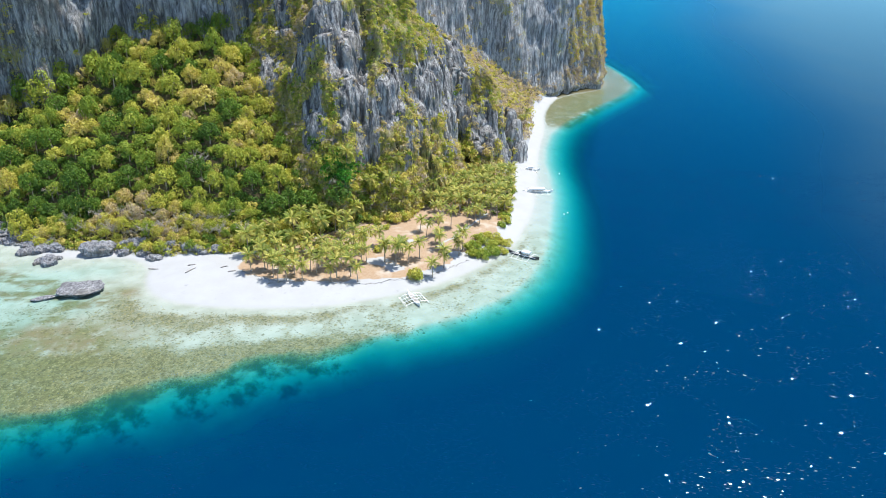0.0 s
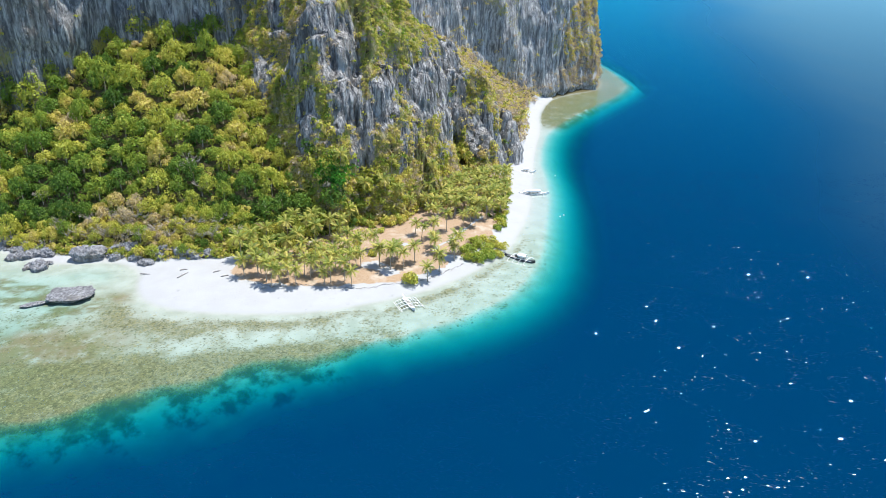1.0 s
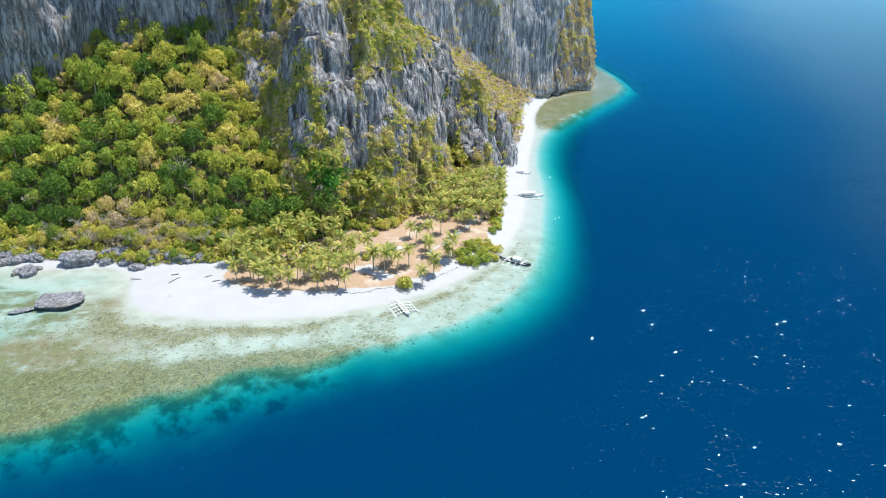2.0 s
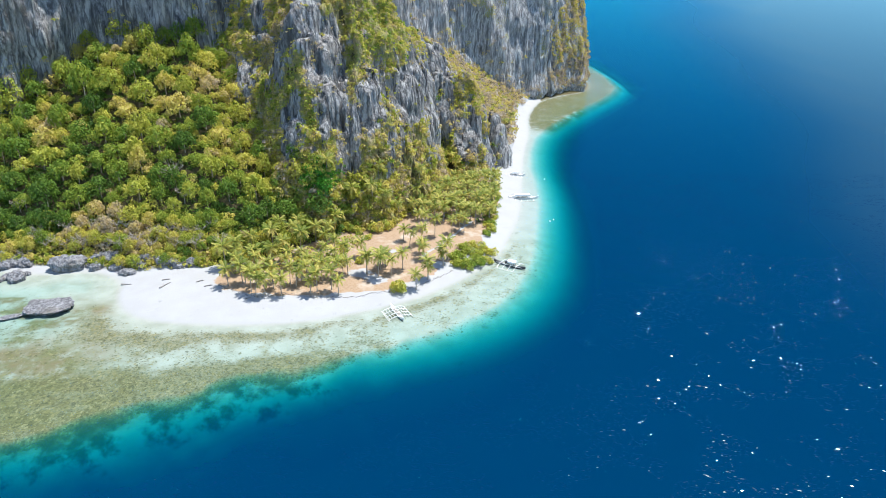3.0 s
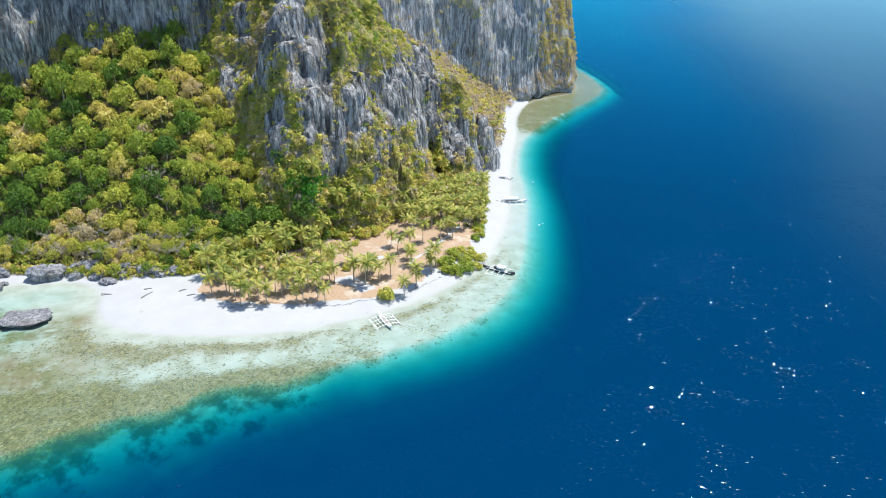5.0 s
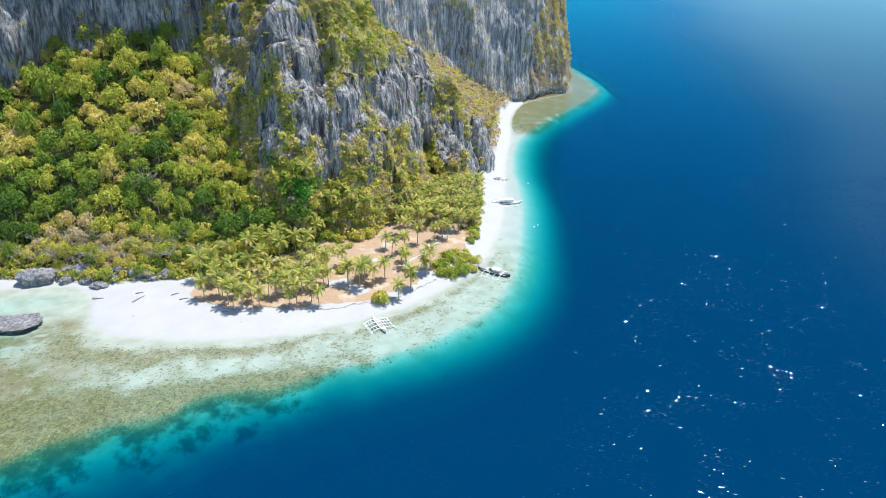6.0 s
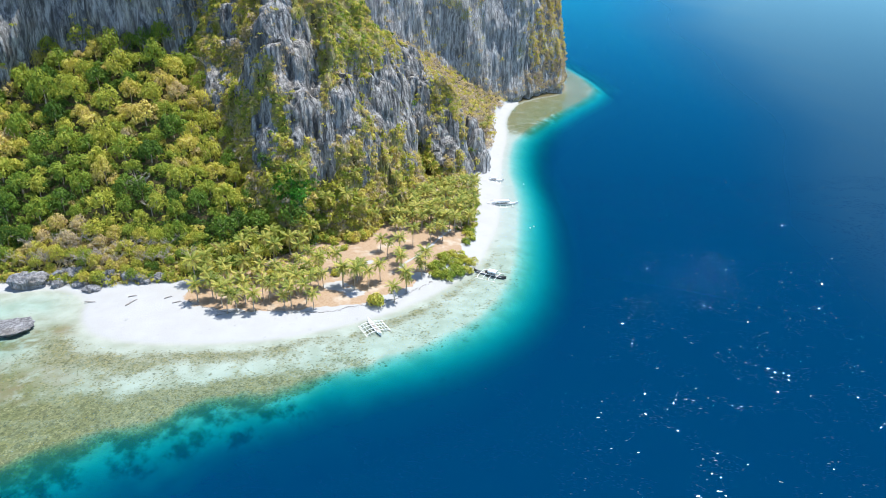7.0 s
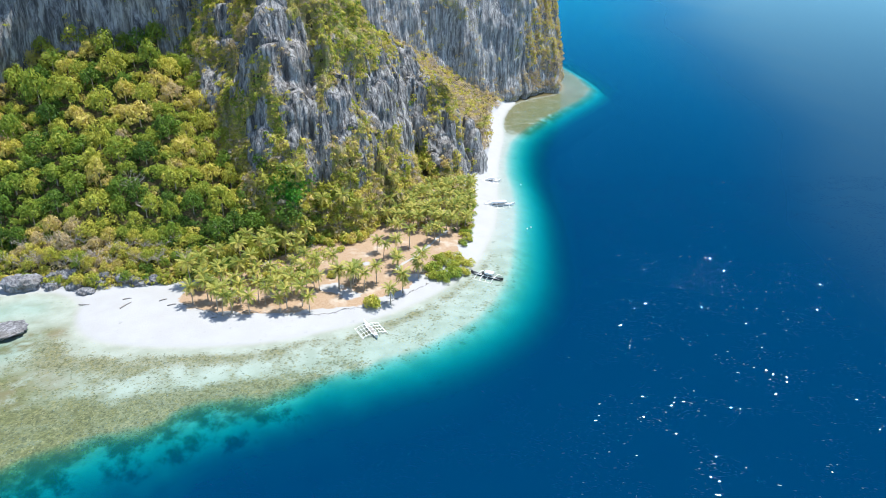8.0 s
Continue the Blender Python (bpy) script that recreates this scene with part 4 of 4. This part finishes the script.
# ---- rocks ----
def rock_mesh(seed, sx, sy, sz, flat=0.0, undercut=0.0):
    bm = bmesh.new()
    bmesh.ops.create_icosphere(bm, subdivisions=4, radius=1.0)
    co = np.array([v.co for v in bm.verts])
    r = 1 + 0.5 * fbm(co[:, 0] * 1.3, co[:, 1] * 1.3, co[:, 2] * 1.3, 3, seed) + 0.42 * (ridged(co[:, 0] * 2.6, co[:, 1] * 2.6, co[:, 2] * 1.6, 4, seed + 3) - 0.6)
    co = co * r[:, None]
    if flat:
        co[:, 2] = np.where(co[:, 2] > flat, flat + (co[:, 2] - flat) * 0.25, co[:, 2])
    if undercut:
        pinch = 1 - undercut * smooth(0.25, -0.3, co[:, 2])
        co[:, :2] *= pinch[:, None]
    for v, c in zip(bm.verts, co):
        v.co = (c[0] * sx, c[1] * sy, c[2] * sz)
    return bm


def rock(x, y, z, size, turn, seed, label, name="boulder", flat=0.0, undercut=0.0, tilt=0.0):
    me = bpy.data.meshes.new(name)
    bm = rock_mesh(seed, *size, flat, undercut)
    bm.to_mesh(me)
    bm.free()
    me.materials.append(BOULDER)
    ob = new(name, me)
    ob.matrix_basis = pose(x, y, z, tilt, 0, turn)
    return tagged(ob, label, "rock", "rocks of the west shore")


rock(-145.0, 246.8, 0.9, (8.8, 6.8, 3.2), 8, 11, "flat-topped grey limestone islet, undercut by the sea", "islet_rock", 0.3, 0.3)
rock(-156.5, 240.5, 0.3, (4.2, 1.7, 1.1), 25, 15, "low grey tongue of rock beside the islet", "islet_rock", 0.3, 0.2)
rock(-155, 283, 1.8, (7.4, 5.0, 3.9), 20, 21, "large grey boulder at the water's edge below the forest")
rock(-186, 296, 2.5, (5.5, 4.2, 3.4), 40, 23, "grey boulder piled on the rocky shore")
rock(-180, 286, 1.2, (5.0, 3.0, 2.2), 60, 25, "pale grey slab sloping into the shallows")
rock(-176, 274, 0.3, (1.6, 3.6, 1.6), -20, 27, "narrow dark rock standing in the shallows")
rock(-137, 289, 2.6, (5.0, 3.6, 3.4), 10, 29, "rounded brown-grey boulder under the trees")
rock(-144, 288, 2.2, (3.6, 3.2, 3.0), 80, 31, "dark grey boulder under the trees")
rock(-126.5, 276.5, 1.2, (4.0, 2.2, 1.5), -8, 33, "low grey rock at the end of the beach")
rock(-114, 283, 2.4, (4.2, 2.6, 2.4), 0, 35, "grey rock half hidden by dry bushes")
rock(-121, 281, 2.0, (3.0, 2.2, 1.8), 30, 37, "grey rock half hidden by dry bushes")
rock(-104, 282, 2.4, (3.2, 2.2, 2.2), 50, 39, "grey rock half hidden by dry bushes")
rock(-197, 305, 3.0, (5.5, 4.5, 3.2), 15, 41, "grey boulder piled on the rocky shore")
rock(-208, 306, 2.0, (5.0, 4.0, 3.0), 70, 43, "grey boulder piled on the rocky shore")
rock(-179, 319, 15.5, (3.4, 2.6, 2.6), 0, 45, "dark rock showing among the hillside trees")
rock(-10.5, 343.5, 5.0, (2.7, 2.0, 4.8), 0, 47, "pale grey rock block at the back of the clearing")
for k in range(46):
    a = k / 45
    if k < 30:
        bx, by = -214 + 44 * a * 1.5 + float(rng.normal(0, 2.5)), 304 - 26 * a * 1.5 + float(rng.normal(0, 3.0))
    else:
        bx, by = -148 + 48 * (a - 0.66) * 3 + float(rng.normal(0, 1.5)), 284.6 + float(rng.normal(0, 1.5)) - 3 * (a - 0.66) * 3
    sz = float(rng.uniform(1.1, 3.3))
    rock(bx, by, max(0.1, float(ground_height(np.array(bx), np.array(by)))) + 0.15 * sz, (sz * 1.3, sz, sz * 0.8), float(rng.uniform(0, 180)), 60 + k, "small grey limestone boulder on the rocky shore")


# ---- driftwood, litter line, buoys ----
def stick(bm, a, b, r0, r1, m=6):
    a, b = Vector(a), Vector(b)
    z = (b - a).normalized()
    x = z.orthogonal().normalized()
    y = z.cross(x)
    lo = [bm.verts.new(a + (x * math.cos(j * 2 * math.pi / m) + y * math.sin(j * 2 * math.pi / m)) * r0) for j in range(m)]
    hi = [bm.verts.new(b + (x * math.cos(j * 2 * math.pi / m) + y * math.sin(j * 2 * math.pi / m)) * r1) for j in range(m)]
    for j in range(m):
        bm.faces.new((lo[j], lo[(j + 1) % m], hi[(j + 1) % m], hi[j]))
    bm.faces.new(lo[::-1])
    bm.faces.new(hi)


GREYWOOD = make_plain("weathered_driftwood", (0.30, 0.28, 0.26), 0.9, 0.4)
for x, y, length, turn in ((-106.2, 262.8, 5.6, 62), (-107.5, 267.9, 3.2, 15), (-123.5, 266.8, 5.0, -8), (-93, 266, 3.0, 30), (-88.5, 262, 3.4, 20), (-70, 252, 2.2, 10), (-18, 333, 5, -5)):
    bm = bmesh.new()
    stick(bm, (-length / 2, 0, 0.2), (length * 0.1, 0.1, 0.28), 0.26, 0.2)
    stick(bm, (length * 0.1, 0.1, 0.28), (length / 2, -0.15, 0.3), 0.2, 0.1)
    stick(bm, (length * 0.2, 0.05, 0.3), (length * 0.35, 0.7, 0.5), 0.09, 0.03)
    me = bpy.data.meshes.new("driftwood_log")
    bm.to_mesh(me)
    bm.free()
    me.materials.append(GREYWOOD)
    ob = new("driftwood_log", me)
    ob.matrix_basis = pose(x, y, float(ground_height(np.array(x), np.array(y))), 0, 0, turn)
    tagged(ob, "weathered grey driftwood log lying on the white sand", "driftwood", "driftwood on the beach")

WRACK = [(-84, 262), (-74, 256), (-64.5, 252.6), (-58, 256), (-50.4, 254.2), (-42.6, 253.4), (-34.9, 253.2), (-27.4, 254), (-22.3, 257.2), (-15, 258.5), (-6, 262), (4, 271), (12, 279)]
litter = bmesh.new()
for (ax, ay), (bx, by) in zip(WRACK, WRACK[1:]):
    steps = int(math.hypot(bx - ax, by - ay) * 2.2)
    for k in range(steps):
        f = k / steps
        x, y = ax + (bx - ax) * f + rng.normal(0, 0.22), ay + (by - ay) * f + rng.normal(0, 0.22) + 0.5 * math.sin(k * 0.7)
        a = rng.uniform(-0.7, 0.7) + math.atan2(by - ay, bx - ax)
        ln = rng.uniform(0.3, 1.0)
        z = float(ground_height(np.array(x), np.array(y))) + 0.08
        stick(litter, (x - math.cos(a) * ln / 2, y - math.sin(a) * ln / 2, z), (x + math.cos(a) * ln / 2, y + math.sin(a) * ln / 2, z + 0.12), 0.11, 0.05, 4)
me = bpy.data.meshes.new("beach_litter")
litter.to_mesh(me)
litter.free()
me.materials.append(GREYWOOD)
tagged(new("beach_litter", me), "thin dark line of roots and drift litter along the sand bank", "litter", kind="stuff")

for x, y in ((63.9, 339.1), (66.1, 341.1), (72, 408)):
    bm = bmesh.new()
    bmesh.ops.create_uvsphere(bm, u_segments=12, v_segments=8, radius=0.42)
    stick(bm, (0, 0, 0.35), (0, 0, 0.75), 0.07, 0.06)
    me = bpy.data.meshes.new("mooring_buoy")
    bm.to_mesh(me)
    bm.free()
    me.materials.append(WHITE)
    ob = new("mooring_buoy", me)
    ob.matrix_basis = pose(x, y, 0.12)
    tagged(ob, "small round white mooring buoy floating on turquoise water", "buoy", "mooring buoys")


# ---- outrigger boats ----
def hull_bm(length, beam, depth_, rise):
    bm = bmesh.new()
    n, rings = 20, []
    for k in range(n + 1):
        f = 2 * k / n - 1
        w = beam / 2 * max(0.04, (1 - abs(f) ** 2.6))
        sheer = rise * abs(f) ** 3
        keel = 0.55 * rise * abs(f) ** 4
        rings.append([bm.verts.new((f * length / 2, sy * w * sw, sz)) for sy, sw, sz in
                      ((1, 1.0, depth_ + sheer), (1, 0.92, depth_ * 0.5 + sheer * 0.8), (1, 0.5, keel), (-1, 0.5, keel), (-1, 0.92, depth_ * 0.5 + sheer * 0.8), (-1, 1.0, depth_ + sheer))])
    for a, b in zip(rings, rings[1:]):
        for j in range(5):
            bm.faces.new((a[j], b[j], b[j + 1], a[j + 1]))
        bm.faces.new((a[5], b[5], b[0], a[0]))
    bm.faces.new(rings[0][::-1])
    bm.faces.new(rings[-1])
    bmesh.ops.recalc_face_normals(bm, faces=bm.faces)
    return bm


def slab(bm, x0, x1, y0, y1, z0, z1, arch=0.0):
    n = 6
    lo, hi = [], []
    for k in range(n + 1):
        y = y0 + (y1 - y0) * k / n
        lift = arch * (1 - (2 * k / n - 1) ** 2)
        lo.append([bm.verts.new((x, y, z0 + lift)) for x in (x0, x1)])
        hi.append([bm.verts.new((x, y, z1 + lift)) for x in (x0, x1)])
    for k in range(n):
        bm.faces.new((hi[k][0], hi[k][1], hi[k + 1][1], hi[k + 1][0]))
        bm.faces.new((lo[k][0], lo[k + 1][0], lo[k + 1][1], lo[k][1]))
        for e in (0, 1):
            q = (lo[k][e], hi[k][e], hi[k + 1][e], lo[k + 1][e])
            bm.faces.new(q if e == 0 else q[::-1])
    bm.faces.new((lo[0][0], lo[0][1], hi[0][1], hi[0][0]))
    bm.faces.new((lo[n][0], hi[n][0], hi[n][1], lo[n][1]))
    bmesh.ops.recalc_face_normals(bm, faces=bm.faces)


def bangka(x, y, z, turn, length, span, beams, hull_mat, roof, lattice, label, float_len=0.72, roof_mat=None):
    boat = new("outrigger_boat")
    boat.matrix_basis = pose(x, y, z, 0, 0, turn)
    beam, dep = length * 0.105, 0.95
    part("hull", hull_bm(length, beam, dep, 1.0), hull_mat, boat)
    bm = bmesh.new()
    slab(bm, -length * 0.33, length * 0.33, -beam * 0.42, beam * 0.42, dep + 0.02, dep + 0.10)
    part("deck", bm, DECK, boat, "worn grey-brown deck boards")
    bm = bmesh.new()
    for sy in (1, -1):
        slab(bm, -length * 0.4, length * 0.4, sy * beam * 0.47 - 0.05, sy * beam * 0.47 + 0.05, dep - 0.05, dep + 0.13)
    part("gunwale", bm, WHITE, boat, "white painted gunwale strip")
    for sy in (1, -1):
        holder = boat
        for d in (0, 0.32):
            bm = bmesh.new()
            for k in range(6):
                f0, f1 = k / 6 - 0.5, (k + 1) / 6 - 0.5
                up = lambda f: 0.35 * max(0, abs(f) * 2 - 0.6) ** 2
                stick(bm, (f0 * length * float_len, sy * (span / 2 - d), 0.18 + up(f0)), (f1 * length * float_len, sy * (span / 2 - d), 0.18 + up(f1)), 0.11, 0.11)
            made = part("bamboo_pole" if d else "outrigger_float", bm, BAMBOO, holder, "" if d else "paired pale bamboo outrigger float")
            holder = made
    for k in range(beams):
        bx = (k / (beams - 1) - 0.5) * length * float_len * 0.82
        bm = bmesh.new()
        prof = [(-0.5, 0.3), (-0.38, 0.95), (-0.2, 1.3), (0.2, 1.3), (0.38, 0.95), (0.5, 0.3)]
        for (fa, za), (fb, zb) in zip(prof, prof[1:]):
            stick(bm, (bx, fa * span, za), (bx, fb * span, zb), 0.12, 0.12)
        part("crossbeam", bm, WHITE if lattice or roof else BAMBOO, boat, "white curved outrigger crossbeam")
    if lattice:
        for sy in (1, -1):
            for k in range(4):
                bm = bmesh.new()
                yy = sy * (beam * 0.7 + (span / 2 - beam * 0.7 - 0.5) * k / 3)
                stick(bm, (-length * 0.3, yy, 1.15 - 0.22 * k), (length * 0.3, yy, 1.15 - 0.22 * k), 0.10, 0.10)
                part("walkway_pole", bm, BAMBOO, boat)
    if roof:
        x0, x1 = -length * roof[0], length * roof[1]
        bm = bmesh.new()
        slab(bm, x0, x1, -beam * 0.8, beam * 0.8, dep + 1.85, dep + 1.95, 0.3)
        for sy in (1, -1):
            slab(bm, x0, x1, sy * beam * 0.8 - 0.03, sy * beam * 0.8 + 0.03, dep + 1.35, dep + 1.9)
        canopy = part("canopy", bm, roof_mat or CANVAS, boat, "pale flat canopy over the deck")
        count = 4
        for k in range(count):
            for sy in (1, -1):
                bm = bmesh.new()
                px_ = x0 + (x1 - x0) * (k + 0.15) / (count - 0.7)
                stick(bm, (px_, sy * beam * 0.46, dep), (px_, sy * beam * 0.6, dep + 1.9), 0.06, 0.06)
                part("canopy_post", bm, WHITE, canopy)
        for k in range(3):
            bm = bmesh.new()
            bx = x0 + (x1 - x0) * (k + 0.7) / 3.4
            slab(bm, bx, bx + 0.45, -beam * 0.4, beam * 0.4, dep + 0.1, dep + 0.5)
            part("bench", bm, DECK, boat)
        bm = bmesh.new()
        slab(bm, x0 - 1.4, x0 - 0.2, -beam * 0.36, beam * 0.36, dep + 0.1, dep + 1.3, 0.1)
        part("wheelhouse", bm, hull_mat if hull_mat is DARK else WHITE, boat)
    tagged(boat, label, "boat", "outrigger boats")
    return boat


bangka(-11.3, 243.2, -0.25, -65, 13.0, 9.6, 4, WHITE, None, True, "white outrigger boat with slatted side walkways in the shallows", 0.68)
bangka(37.0, 285.9, -0.25, -33, 15.5, 9.5, 4, DARK, (0.04, 0.20), False, "dark-hulled outrigger boat with a white canopy in the shallows", 0.62)
bangka(54.4, 373.5, -0.2, 4, 17.5, 9.0, 4, WHITE, (0.26, 0.20), False, "white outrigger tour boat with a long pale canopy", 0.7)
bangka(54.6, 414.0, -0.1, 2, 12.5, 8.0, 4, WHITE, (0.12, 0.14), False, "small white outrigger boat drawn onto the sand", 0.7)


# ---- bare trees on the hillside ----
def bare_tree(x, y, size, label):
    tree = new("bare_tree")
    tree.matrix_basis = pose(x, y, float(ground_height(np.array(x), np.array(y))), 0, 0, float(rng.uniform(0, 360)))
    bm = bmesh.new()
    stick(bm, (0, 0, -0.4), (0.3, 0, size * 0.5), 0.22, 0.14)
    part("trunk", bm, PALE_WOOD, tree)
    bm = bmesh.new()
    for k in range(7):
        a = k * 0.95 + rng.uniform(-0.3, 0.3)
        s0 = Vector((0.3, 0, size * rng.uniform(0.35, 0.5)))
        s1 = s0 + Vector((math.cos(a) * size * 0.28, math.sin(a) * size * 0.28, size * rng.uniform(0.2, 0.35)))
        stick(bm, s0, s1, 0.11, 0.07, 5)
        for j in range(4):
            b = a + rng.uniform(-0.9, 0.9)
            s2 = s1 + Vector((math.cos(b) * size * 0.2, math.sin(b) * size * 0.2, size * rng.uniform(0.05, 0.25)))
            stick(bm, s1, s2, 0.06, 0.03, 4)
            for i in range(3):
                c = b + rng.uniform(-1.0, 1.0)
                stick(bm, s2, s2 + Vector((math.cos(c) * size * 0.12, math.sin(c) * size * 0.12, size * rng.uniform(0.0, 0.12))), 0.035, 0.015, 3)
    part("bough", bm, PALE_WOOD, tree, "bare pale forking branches")
    return tagged(tree, label, "tree", "bare trees of the hillside")


PALE_WOOD = make_plain("pale_dead_wood", (0.44, 0.38, 0.32), 0.9, 0.3)
for x, y, size in ((-117, 316, 9.5), (-110, 308, 7), (-96, 372, 10), (-150, 292, 6), (-141, 294, 5.5), (-128, 289, 6), (-119, 287, 5.5), (-110, 289, 6), (-100, 288, 5.5), (-133, 297, 6),
                   (-165, 300, 6), (-90, 290, 6), (-88, 345, 7), (-158, 291, 5), (-104, 293, 6), (-172, 296, 5.5), (-186, 310, 6.5)):
    bare_tree(x, y, size, "leafless pale grey tree with forking branches on the hillside")
for k in range(26):
    bare_tree(-176 + 3.2 * k + float(rng.normal(0, 1.5)), 289 + float(rng.uniform(-2.5, 9)), float(rng.uniform(4.5, 7.5)), "leafless grey-brown tree on the dry slope above the rocks")
